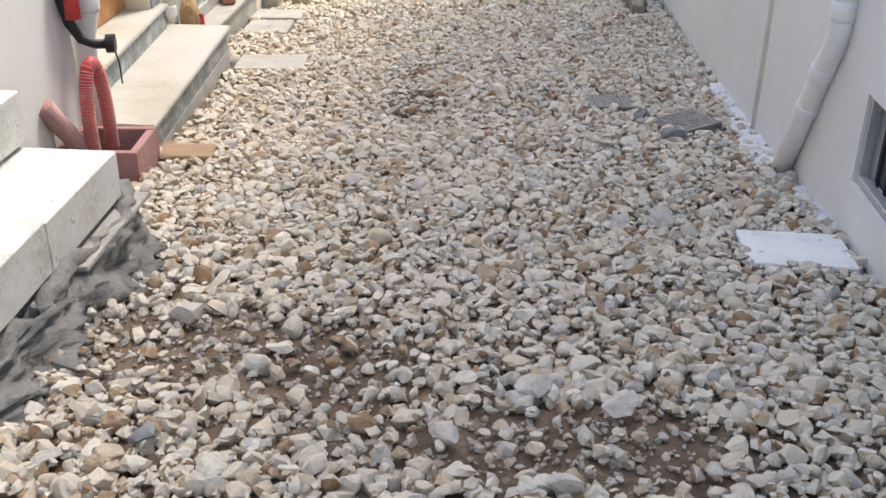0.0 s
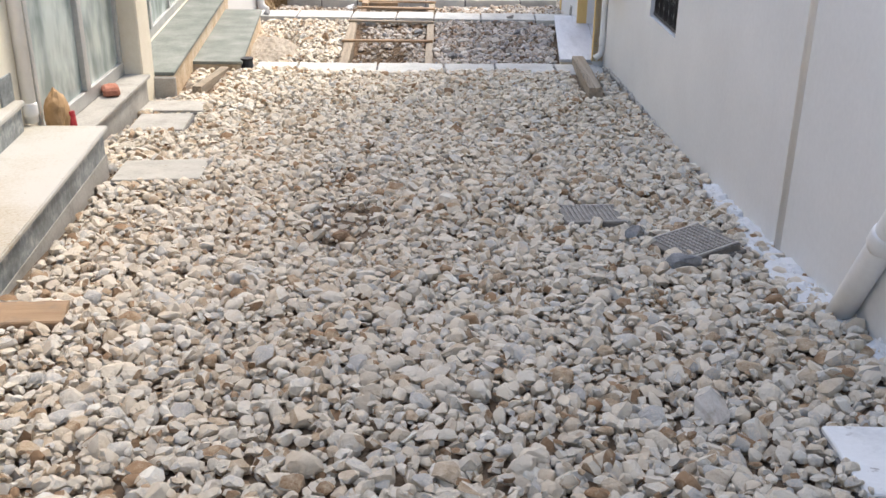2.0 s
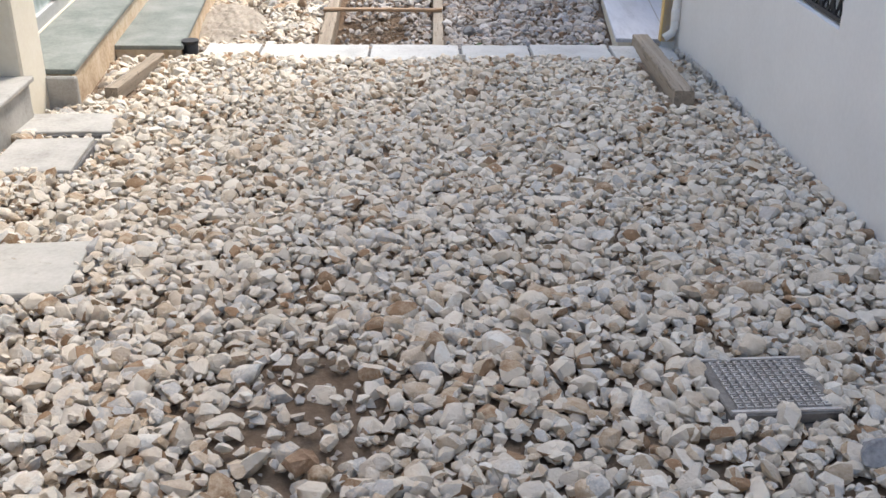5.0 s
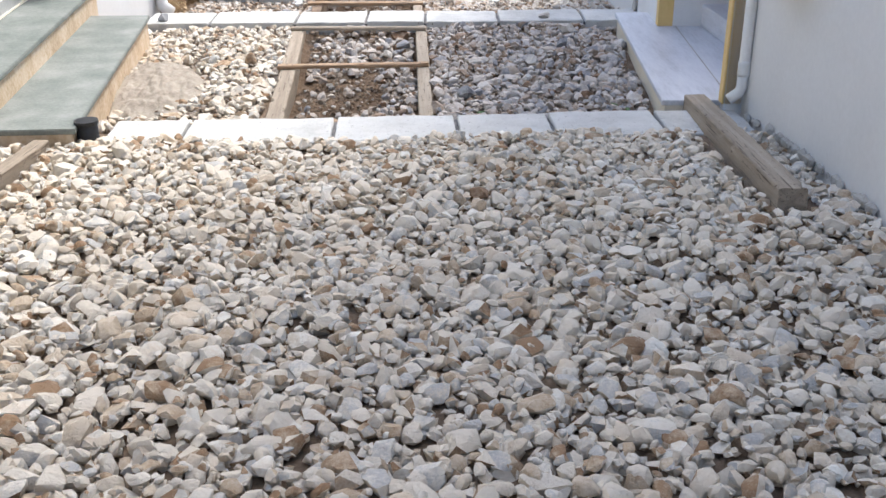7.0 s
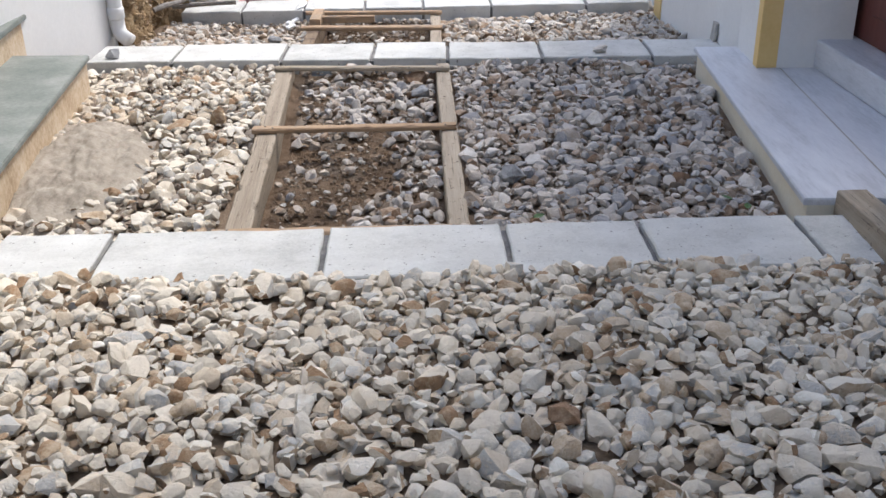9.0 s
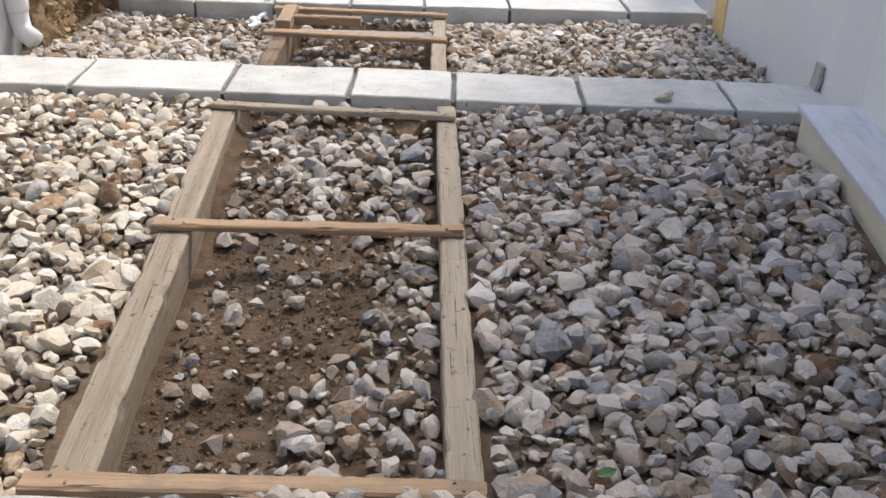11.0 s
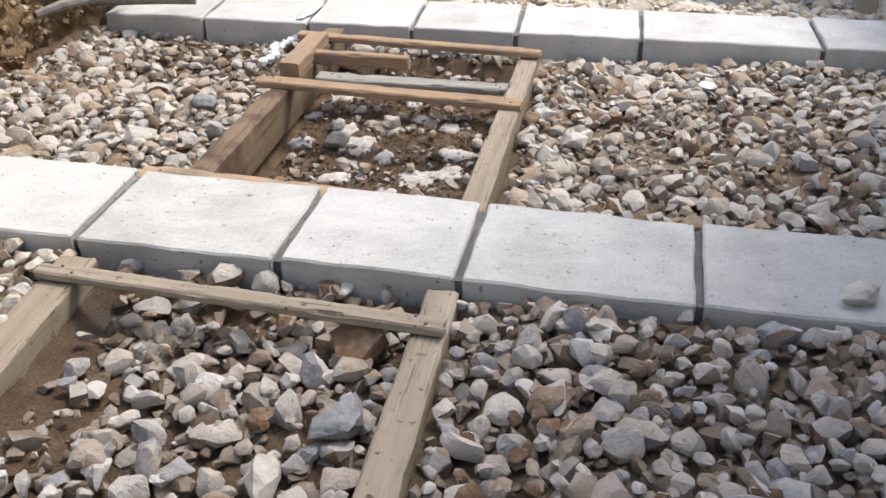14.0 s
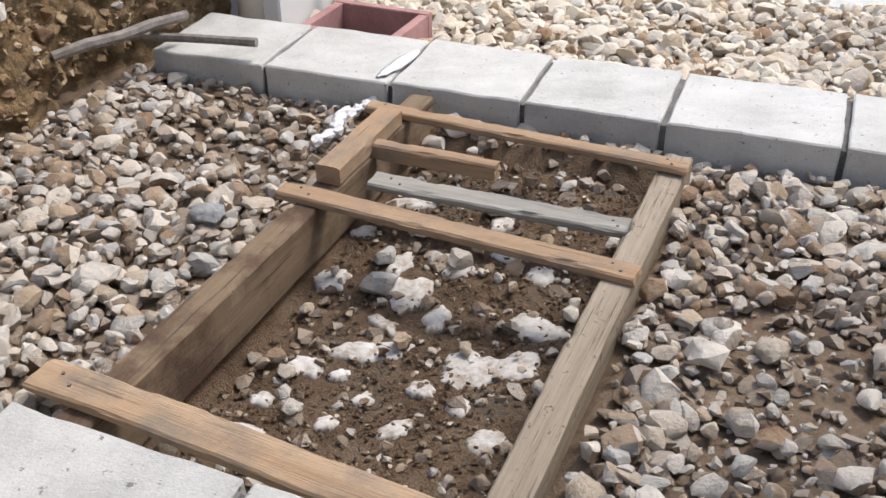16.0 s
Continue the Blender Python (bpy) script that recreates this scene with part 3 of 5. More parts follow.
part("tread", prism([(-1.935, 11.40), (-2.175, 14.20), (-2.70, 14.22), (-2.55, 11.40)], -1.07, -1.04, 0.005), M_slate, low)
part("riser", prism([(-1.955, 11.415), (-2.195, 14.185), (-2.70, 14.2), (-2.55, 11.41)], -1.6, -1.071), M_riser, low, "cream orange rendered riser")
upp = thing("slate_step", "green-grey slate sill step under the shop window", "step")
part("tread", prism([(-2.30, 10.24), (-2.62, 14.55), (-3.0, 14.55), (-2.8, 10.24)], -0.90, -0.87, 0.005), M_slate, upp)
part("riser", prism([(-2.32, 10.25), (-2.64, 14.54), (-3.0, 14.54), (-2.8, 10.25)], -1.3, -0.901), M_riser, upp, "cream orange rendered riser")

wedge = finish("plaster_fillet", box(-2.75, 10.2, -1.3, -2.285, 10.245, -0.905, 0.01, 4, 0.006, 64), M_cover)
tagged(wedge, "white plaster patch at the end of the slate step", "plaster", kind="structure")

# first shop window with its sill and pillar
sill = thing("window_sill", "worn marble window sill of the shop front", "sill")
part("slab", box(LX - 0.1, 7.95, -0.83, -2.40, 9.88, -0.80, 0.006, 3, 0.002, 61), M_cover, sill)
part("base", box(LX - 0.02, 7.95, -1.3, -2.43, 9.87, -0.831, 0.004, 3, 0.004, 62), M_cover, sill, "dirty cement base")
pillar = finish("pillar", box(-2.85, 9.89, -1.4, -2.46, 10.23, 3.2, 0.012, 3, 0.003, 63), M_cream)
tagged(pillar, "cream painted pillar between two shop windows", "pillar", kind="structure")


def shop_window(name, ya, yb, za, zb, panes, m, label):
    """Aluminium frame with upright panes; ya..yb along the wall."""
    w = thing(name, label, "window", m=m, kind="structure")
    t = 0.055
    part("window_frame", box(-0.04, ya, za, 0.03, yb, za + 0.10, 0.004), M_alu, w, "bottom rail")
    part("window_frame", box(-0.04, ya, zb - 0.06, 0.03, yb, zb, 0.004), M_alu, w, "top rail")
    step = (yb - ya - t) / panes
    for k in range(panes + 1):
        y = ya + k * step
        part("stile", box(-0.045, y, za + 0.101, 0.04 if k % 2 else 0.025, y + t * (1.6 if k % 2 else 1), zb - 0.061, 0.004), M_alu, w)
    for k in range(panes):
        y = ya + k * step
        part("pane", box(-0.008, y + t, za + 0.10, 0.002, y + step, zb - 0.06), M_glass, w, "dusty whitewashed glass pane")


shop_window("window_1", 8.03, 9.87, -0.798, 1.58, 2, pose(LX - 0.01, 0, 0), "aluminium shop window with whitewashed glass")
shop_window("window_2", 0.12, 3.58, -0.868, 1.58, 3, pose(-2.76, 10.3, 0, 0, 0, 4), "aluminium shop window above the slate step")
door_w = thing("door_1", "varnished brown wooden house door above the steps", "door", kind="structure")
leaf_w = part("door_leaf", box(-2.85, 5.76, -0.43, -2.80, 7.49, 1.6, 0.004), M_doorwood, door_w)
part("door_panel", box(-2.80, 5.95, -0.25, -2.785, 6.50, 0.6, 0.006), M_doorwood, leaf_w)
part("door_panel", box(-2.80, 6.72, -0.25, -2.785, 7.32, 0.6, 0.006), M_doorwood, leaf_w)
skirt = finish("baseboard", box(LX, 7.52, -0.434, LX + 0.012, 7.70, -0.27, 0.002), M_darkmarble)
tagged(skirt, "dark grey marble skirting beside the door", "skirting", kind="structure")


def rain_pipe(name, pts, r, label, collars=()):
    t = thing(name, label, "pipe")
    body = part("pipe", tube(pts, r), M_pvc, t, smooth=True)
    for c, d in collars:
        d = Vector(d).normalized()
        c = Vector(c)
        part("collar", tube([c - d * 0.045, c - d * 0.03, c + d * 0.03, c + d * 0.045], [r * 1.02, r * 1.13, r * 1.13, r * 1.02]), M_pvc, body, smooth=True)
    return t


rain_pipe("drain_pipe", [(-2.585, 7.84, -0.61), (-2.585, 7.84, 3.0)], 0.042, "slim white downpipe beside the shop window", [((-2.585, 7.84, -0.53), (0, 0, 1))])
rain_pipe("drain_pipe", [(1.645, 6.44, -0.95), (1.645, 6.44, 4.6)], 0.062, "white painted downpipe flush with the house wall", [((1.645, 6.44, 0.62), (0, 0, 1))])
lean = [(1.55, 5.58, -0.83), (1.552, 5.36, -0.46), (1.554, 5.16, -0.12), (1.555, 5.09, 0.0), (1.555, 5.02, 0.09), (1.555, 4.985, 0.17), (1.555, 4.98, 0.26), (1.555, 4.98, 2.6)]
rain_pipe("drain_pipe", lean, 0.055, "white painted drain pipe leaning into the gravel", [((1.553, 5.26, -0.29), (0, -0.2, 0.34)), ((1.554, 5.12, -0.05), (0, -0.2, 0.34)), ((1.555, 4.98, 0.28), (0, 0, 1))])
rain_pipe("drain_pipe", [(1.572, 11.80, 4.0), (1.572, 11.80, -1.0), (1.56, 11.80, -1.035), (1.505, 11.80, -1.075)], 0.03, "square white downpipe with a kicked-out foot", [((1.572, 11.80, -0.90), (0, 0, 1))])
rain_pipe("drain_pipe", [(-2.46, 15.86, 2.0), (-2.46, 15.86, -1.22), (-2.445, 15.85, -1.29), (-2.37, 15.82, -1.34)], 0.055, "white corner downpipe with an angled shoe", [((-2.46, 15.86, -1.14), (0, 0, 1))])
rain_pipe("drain_pipe", [(-2.22, 17.82, -1.6), (-2.22, 17.82, 2.0)], 0.06, "white downpipe beside the earth bank")
rain_pipe("drain_pipe", [(-1.98, 18.3, -1.45), (-2.0, 18.32, -1.3), (-2.0, 18.33, 2.0)], 0.04, "slim white downpipe at the alley's end")

# plinth crumbs and lime along the east wall
lime = finish("lime_splash", bmesh.new(), M_lime)
bm = bmesh.new()
random.seed(5)
for k in range(80):
    y = random.uniform(4.7, 7.6) if k % 3 else random.uniform(5.4, 6.6)
    w = random.uniform(0.03, 0.085)
    x = 1.60 - random.uniform(0.0, 0.11) * (1 if 5.3 < y < 6.7 else 0.3)
    made = bmesh.ops.create_icosphere(bm, subdivisions=2, radius=1.0)["verts"]
    zz = float(np.interp(y, GY, GZ))
    for v in made:
        n1 = noise.noise(v.co * 1.7 + Vector((k, 0, 0)))
        v.co = Vector((x + v.co.x * w * (1 + 0.4 * n1), y + v.co.y * w * 1.3 * (1 + 0.4 * n1), zz - 0.016 + v.co.z * 0.028 * (1 + 0.9 * n1)))
bm.to_mesh(lime.data)
bm.free()
tagged(lime, "splashed white lime along the foot of the house wall", "lime", kind="stuff")
crumb = finish("wall_foot", bmesh.new(), M_cover)
bm = bmesh.new()
for k in range(70):
    y = random.uniform(9.2, 11.8)
    w = random.uniform(0.012, 0.035)
    made = bmesh.ops.create_icosphere(bm, subdivisions=1, radius=1.0)["verts"]
    zz = float(np.interp(y, GY, GZ))
    for v in made:
        n1 = noise.noise(v.co * 1.7 + Vector((k, 0, 0)))
        v.co = Vector((1.59 - random.uniform(0, 0.01) + v.co.x * w * 0.6, y + v.co.y * w * 1.5, zz + 0.01 + v.co.z * w * (1 + 0.5 * n1)))
bm.to_mesh(crumb.data)
bm.free()
tagged(crumb, "broken grey plaster along the foot of the wall", "plaster", kind="stuff")

# east windows
win = thing("window_3", "small house window behind a black wrought iron grille", "window", kind="structure")
part("window_frame", box(1.74, 8.97, -0.30, 1.78, 9.86, -0.25, 0.003), M_wall, win)
part("pane", box(1.75, 8.97, -0.25, 1.756, 9.86, 0.75), M_interior, win, "opaque pane in the dim colour of the room behind")
gr = part("grille", box(1.625, 8.98, -0.285, 1.64, 9.85, -0.265), M_black, win, "black wrought iron grille")
bm = bmesh.new()
for k in range(6):
    y = 9.0 + k * 0.166
    tube([(1.635, y, -0.28), (1.635, y, 0.74)], 0.009, 6, bm)
for j in range(5):
    for k in range(5):
        cy, cz = 9.083 + k * 0.166, -0.19 + j * 0.2
        for s in (-1, 1):
            tube([(1.632, cy + s * 0.075 * math.sin(a), cz + 0.09 * math.cos(a) * (1 if s > 0 else 1)) for a in np.linspace(0.15, 2.6, 8)], 0.008, 5, bm)
            tube([(1.632, cy + s * 0.075 * (a / 1.0 - 0.5), cz - 0.09 + 0.18 * a) for a in np.linspace(0, 1, 3)], 0.007, 5, bm)
part("scroll", bm, M_black, win, "black iron scrollwork")
win0 = thing("window_4", "low cellar window with a grey frame and a dark grille", "window", kind="structure")
for b in ((3.6, 3.63, -0.385, 0.015), (4.545, 4.575, -0.385, 0.015)):
    part("window_frame", box(1.615, b[0], b[2], 1.66, b[1], b[3], 0.003), M_alu, win0)
part("window_frame", box(1.615, 3.63, -0.385, 1.66, 4.545, -0.35, 0.003), M_alu, win0)
part("pane", box(1.70, 3.6, -0.385, 1.706, 4.575, 0.015), M_interior, win0, "opaque pane in the dim colour of the cellar behind")
bm = bmesh.new()
for k in range(9):
    tube([(1.68, 3.68 + k * 0.1, -0.38), (1.68, 3.68 + k * 0.1, 0.012)], 0.008, 6, bm)
part("grille", bm, M_black, win0, "black iron bars")

# doorway on the east side
door_e = thing("door_2", "dark brown panelled house door above a marble step", "door", kind="structure")
leaf_e = part("door_leaf", box(2.16, 12.0, -0.96, 2.21, 14.2, 1.0, 0.004), M_door, door_e)
for k in range(2):
    part("door_panel", box(2.135, 12.25 + k * 0.85, -0.8, 2.16, 12.85 + k * 0.85, -0.2, 0.008), M_door, leaf_e)
part("threshold", box(1.93, 12.0, -1.119, 2.3, 14.2, -0.96, 0.006), M_greymarble, door_e, "blue-grey marble threshold step")
part("jamb", box(-0.012, 0.0, -1.119, 0.10, 0.072, 1.0, 0.003), M_ochre, door_e, "ochre painted door jamb", m=pose(1.50, 11.86, 0, 0, 0, -3.5))
part("jamb", box(-0.012, 2.018, -1.119, 0.10, 2.10, 1.0, 0.003), M_ochre, door_e, "ochre painted door jamb", m=pose(1.50, 11.86, 0, 0, 0, -3.5))
seam = finish("trim", prism([(1.572, 11.99), (1.580, 11.99), (1.79, 14.33), (1.782, 14.33)], -1.1195, -1.1187), M_cover)
tagged(seam, "dark joint in the marble landing", "joint", kind="structure")

# far end of the east wall: ochre edge
edge = finish("trim_ochre", box(-0.012, 5.02, -1.5, 0.25, 5.31, 4.21, 0.003), M_ochre, m=pose(1.50, 11.86, 0, 0, 0, -3.5))
tagged(edge, "ochre painted edge of the house wall", "trim", kind="structure")
# a rounded box on the wall near the downpipe
basin = thing("wall_box", "white rounded box fixed to the house wall", "wall box")
bm = bmesh.new()
rings = []
for j, (s, z) in enumerate([(0.25, -0.36), (0.7, -0.35), (0.92, -0.31), (1, -0.24), (1, 0.25), (0.9, 0.29)]):
    rings.append([bm.verts.new((1.58 - 0.20 * s * math.sin(a), 11.3 + 0.26 * s * math.cos(a), z)) for a in np.linspace(0, math.pi, 13)])
for a, b in zip(rings, rings[1:]):
    for k in range(12):
        bm.faces.new((a[k], a[k + 1], b[k + 1], b[k]))
    bm.faces.new((a[12], a[0], b[0], b[12]))
bm.faces.new(rings[0])
bm.faces.new(rings[-1])
part("shell", bm, M_pvc, basin)
part("bracket", box(1.56, 11.1, 0.0, 1.602, 11.5, 0.08, 0.004), M_pvc, basin)

# planter block, hose and spout
def hollow_block(name, x0, y0, x1, y1, z0, z1, wall, m, label):
    t = thing(name, label, "block", m=m)
    part("side", prism([(x0, y0), (x1, y0), (x1, y0 + wall), (x0, y0 + wall)], z0, z1, 0.004), M_terra, t)
    part("side", prism([(x0, y1 - wall), (x1, y1 - wall), (x1, y1), (x0, y1)], z0, z1, 0.004), M_terra, t)
    part("side", prism([(x0, y0 + wall), (x0 + wall, y0 + wall), (x0 + wall, y1 - wall), (x0, y1 - wall)], z0, z1 - 0.002, 0.002), M_terra, t)
    part("side", prism([(x1 - wall, y0 + wall), (x1, y0 + wall), (x1, y1 - wall), (x1 - wall, y1 - wall)], z0, z1 - 0.002, 0.002), M_terra, t)
    part("base", box(x0 + 0.01, y0 + 0.01, z0 - 0.02, x1 - 0.01, y1 - 0.01, z0 + 0.02), M_terra, t)
    return t


hollow_block("drain_block", -0.22, -0.2, 0.22, 0.2, -0.2, 0.0, 0.045, pose(-2.105, 5.2, -0.55, 0, 0, 3), "pinkish hollow cement block holding the hoses")
hollow_block("drain_block", -0.24, -0.2, 0.24, 0.2, -0.2, 0.0, 0.045, pose(-1.66, 17.86, -1.46, 0, 0, -3), "reddish hollow cement block behind the kerb")


def ribbed(name, pts, r, label, skin):
    h = thing(name, label, "hose")
    body = part("tube", tube(pts, r, 16), skin, h, smooth=True)
    bm = bmesh.new()
    acc = 0.0
    P = [Vector(p) for p in pts]
    for a, b in zip(P, P[1:]):
        d = (b - a)
        n = max(1, int(d.length / 0.011))
        for k in range(n):
            c = a + d * (k / n)
            u = d.normalized()
            tube([c - u * 0.0028, c, c + u * 0.0028], [r * 0.99, r * 1.06, r * 0.99], 12, bm, cap=False)
    part("ridge", bm, M_hosepale, body, "pale dusty ridges")
    return h


loop = [(-2.135 + 0.022 * math.cos(a), 5.22 + 0.075 * math.cos(a), -0.52 + 0.38 * max(0.0, math.sin(a)) ** 0.75 - (0.12 if abs(math.cos(a)) > 0.995 else 0)) for a in np.linspace(math.pi, 0, 22)]
ribbed("hose_loop", loop, 0.036, "red ribbed hose bent into an upright loop", M_red)
ribbed("hose_end", [(-2.20, 5.16, -0.66), (-2.25, 5.08, -0.48), (-2.31, 4.98, -0.30)], 0.05, "cut end of a dusty red ribbed hose", M_terra)
spout = thing("waste_pipe", "black plastic elbow with a red collar on a cream pipe", "pipe")
part("elbow", tube([(-2.29, 5.35, 0.40), (-2.29, 5.35, 0.17), (-2.275, 5.36, 0.03), (-2.235, 5.38, -0.06), (-2.17, 5.4, -0.09), (-2.09, 5.42, -0.09)], [0.04, 0.04, 0.03, 0.026, 0.026, 0.026]), M_black, spout, smooth=True)
part("flange", tube([(-2.115, 5.415, -0.09), (-2.07, 5.425, -0.09)], 0.05), M_black, spout)
part("collar", tube([(-2.24, 5.34, 0.06), (-2.235, 5.34, 0.36)], 0.04), M_red, spout, "red plastic sleeve", smooth=True)
part("cable", tube([(-2.08, 5.42, -0.11), (-2.06, 5.42, -0.2), (-2.06, 5.42, -0.31)], 0.005, 6), M_black, spout)
rain_pipe("drain_pipe", [(-2.30, 5.55, -0.75), (-2.29, 5.53, -0.1), (-2.24, 5.52, 0.06), (-2.24, 5.52, 2.5)], 0.065, "cream soil pipe at the corner of the house", [((-2.24, 5.52, 0.1), (0, 0, 1))])

# paper sack with a red can, brick on the sill, black pipe stub
sack = thing("paper_sack", "crumpled brown paper sack with a red tin beside the sill", "sack")
bm = bmesh.new()
bmesh.ops.create_icosphere(bm, subdivisions=3, radius=1.0)
for v in bm.verts:
    k = noise.noise_vector(v.co * 2.1) * 0.22
    v.co = Vector(((v.co.x + k.x) * 0.075 - 2.51, (v.co.y + k.y) * 0.11 + 8.08, max(-0.80, (v.co.z + k.z) * 0.18 - 0.65)))
part("bag", bm, M_bag, sack)
part("tin", tube([(-2.43, 8.10, -0.80), (-2.45, 8.12, -0.62)], 0.032), M_red, sack)
br = finish("brick_piece", box(-0.06, -0.09, 0, 0.06, 0.09, 0.075, 0.02, 3, 0.012, 71), M_brick, m=pose(-2.52, 9.22, -0.80, 0, 0, 20))
tagged(br, "broken red brick resting on the window sill", "brick")
stub = thing("pipe_stub", "short black plastic pipe stub beside the slate step", "pipe")
part("tube", tube([(-1.905, 11.50, -1.22), (-1.905, 11.50, -1.03)], 0.055, 18), M_black, stub, smooth=True)
part("rim", tube([(-1.905, 11.50, -1.045), (-1.905, 11.50, -1.025)], 0.061, 18), M_black, stub)
tw = thing("branch", "grey dry branch lying beside the kerb", "branch")
part("stem", tube([(-2.40, 16.72, -1.30), (-2.33, 16.84, -1.285), (-2.27, 16.96, -1.29), (-2.22, 17.10, -1.285), (-2.16, 17.25, -1.29)], [0.020, 0.024, 0.022, 0.024, 0.020], 8), M_twig, tw)
part("twig", tube([(-2.33, 17.11, -1.35), (-2.2, 17.125, -1.345), (-2.1, 17.14, -1.34), (-1.95, 17.155, -1.335), (-1.80, 17.18, -1.335)], [0.020, 0.019, 0.019, 0.018, 0.020], 8), M_twig, tw)

# covers let into the gravel
def concrete_lid(x, y, z, w, d, yaw, material, label, tilt=(0, 0), seed=0):
    t = thing("inspection_cover", label, "cover", m=pose(x, y, z, tilt[0], tilt[1], yaw))
    part("frame", box(-w / 2 - 0.013, -d / 2 - 0.013, -0.09, w / 2 + 0.013, d / 2 + 0.013, -0.018, 0.003), M_mortar, t, "dark edge round the cover")
    part("plate", box(-w / 2, -d / 2, -0.05, w / 2, d / 2, 0, 0.005, 5, 0.003, seed), material, t)
    return t


M_lid = mat("pale_concrete_lid", [(0.2, (0.33, 0.31, 0.27)), (0.5, (0.43, 0.41, 0.36)), (0.85, (0.52, 0.50, 0.45))], scale=4, fine=50, bump=0.5, bscale=110, spots=(11, 0.6, 0.68, (0.3, 0.26, 0.2)))
concrete_lid(-1.81, 7.80, -0.895, 0.53, 0.48, 5, M_lid, "pale concrete inspection cover in the gravel", (-4, 0), 81)
concrete_lid(-2.17, 9.22, -1.0, 0.40, 0.52, 4, M_cover, "dusty grey concrete inspection cover beside the sill", (-2.5, 0), 82)
concrete_lid(-2.22, 9.78, -1.03, 0.50, 0.34, 8, M_cover, "dusty concrete cover beside the pillar", (-2, 2), 83)
concrete_lid(1.33, 4.33, -0.615, 0.46, 0.42, -4, M_whitecover, "white painted cover slab against the house wall", (-6, -1), 84)


def iron_cover(x, y, z, w, yaw, tilt, label):
    """Cast iron lid with a raised key pattern."""
    t = thing("manhole_cover", label, "manhole cover", m=pose(x, y, z, tilt[0], tilt[1], yaw))
    lid = part("plate", box(-w / 2, -w / 2, -0.035, w / 2, w / 2, 0, 0.004), M_iron, t)
    part("rim", box(-w / 2 - 0.02, -w / 2 - 0.02, -0.07, w / 2 + 0.02, w / 2 + 0.02, -0.0355, 0.004), M_iron, t)
    bm = bmesh.new()
    n = 11
    c = (w - 0.05) / n
    for i in range(n):
        for j in range(n):
            a, b, s = -w / 2 + 0.025 + i * c, -w / 2 + 0.025 + j * c, c * 0.16
            box(a + s, b + s, 0.001, a + c * 0.9, b + 2.2 * s, 0.008, bm=bm)
            box(a + s, b + 2.2 * s, 0.001, a + 2.2 * s, b + c * 0.85, 0.008, bm=bm)
            box(a + 2.2 * s, b + c * 0.68, 0.001, a + c * 0.7, b + c * 0.85, 0.008, bm=bm)
    part("relief", bm, M_ironrib, lid, "worn raised key pattern")
    for e in (-1, 1):
        part("border", box(-w / 2 + 0.004, e * (w / 2 - 0.012) - 0.006, 0.001, w / 2 - 0.004, e * (w / 2 - 0.012) + 0.006, 0.007), M_ironrib, lid)


iron_cover(1.16, 6.41, -0.785, 0.33, 25, (-3, -7), "raised cast iron manhole cover in the gravel beside the wall")
iron_cover(0.745, 6.98, -0.862, 0.33, 3, (-4.5, 0), "dusty cast iron manhole cover sunk in the gravel")

# cement heap beside the slate step
bm = bmesh.new()
bmesh.ops.create_grid(bm, x_segments=70, y_segments=110, size=1.0)
for v in bm.verts:
    r = math.sqrt(v.co.x ** 2 + v.co.y ** 2)
    k = noise.noise(v.co * 3) * 0.3 + noise.noise(v.co * 9) * 0.2 + noise.noise(v.co * 24) * 0.14
    z = max(0.0, 1 - r ** 4) * 0.095 * (1 + k * 0.8) + k * 0.02
    x, y = -1.90 + v.co.x * 0.36 - 0.10 * v.co.y, 12.86 + v.co.y * 0.84
    v.co = Vector((x, y, -1.295 + z))
heap = finish("cement_mound", bm, M_sand, smooth=True)
tagged(heap, "heap of dry cement dust against the slate step", "heap")

# earth bank at the west side
bm = bmesh.new()
bmesh.ops.create_grid(bm, x_segments=110, y_segments=90, size=1.0)


def bank_face(y, z):
    """How far out the raw earth stands."""
    p = Vector((0, y * 3, z * 3))
    return -2.40 + noise.noise(p) * 0.10 + noise.noise(p * 3) * 0.06 + noise.noise(p * 7) * 0.022 - 0.10 * (z + 1.4)


for v in bm.verts:
    y, z = 16.9 + v.co.x * 0.94, -0.65 + v.co.y * 0.95
    v.co = Vector((bank_face(y, z), y, z))
bank = finish("earth_bank", bm, M_clay, smooth=True)
md = bank.modifiers.new("thickness", "SOLIDIFY")
md.thickness = 0.2
tagged(bank, "raw brown earth bank with stones beside the terrace", "earth bank", kind="structure")

# far end of the alley
we = finish("wall_west_end", box(-3.4, 17.84, -1.9, -2.08, 20.2, 2.5, 0.01), M_wall)
tagged(we, "whitewashed wall at the alley's end", "wall", kind="structure")
sh = finish("wall_west_return", box(-2.08, 19.95, -1.95, -1.50, 20.15, 2.5, 0.01), M_wall)
tagged(sh, "pale grey return wall at the alley's end", "wall", kind="structure")
st = thing("shutter", "dark green shutter at the corner of the road", "shutter")
part("leaf", box(-1.499, 19.97, -1.75, -1.40, 20.02, 2.2, 0.004), M_black, st)
for k in range(12):
    part("slat", box(-1.495, 19.955, -1.70 + k * 0.3, -1.405, 19.969, -1.45 + k * 0.3), M_black, st)
ee = finish("wall_east_end", box(1.30, 20.0, -1.95, 3.0, 20.3, 0.8, 0.01), M_wall)
tagged(ee, "whitewashed wall at the alley's end", "wall", kind="structure")
ee2 = finish("wall_east_far", box(1.95, 17.75, -1.9, 2.3, 20.0, 0.4, 0.01), M_wall)
tagged(ee2, "white wall past the house corner", "wall", kind="structure")
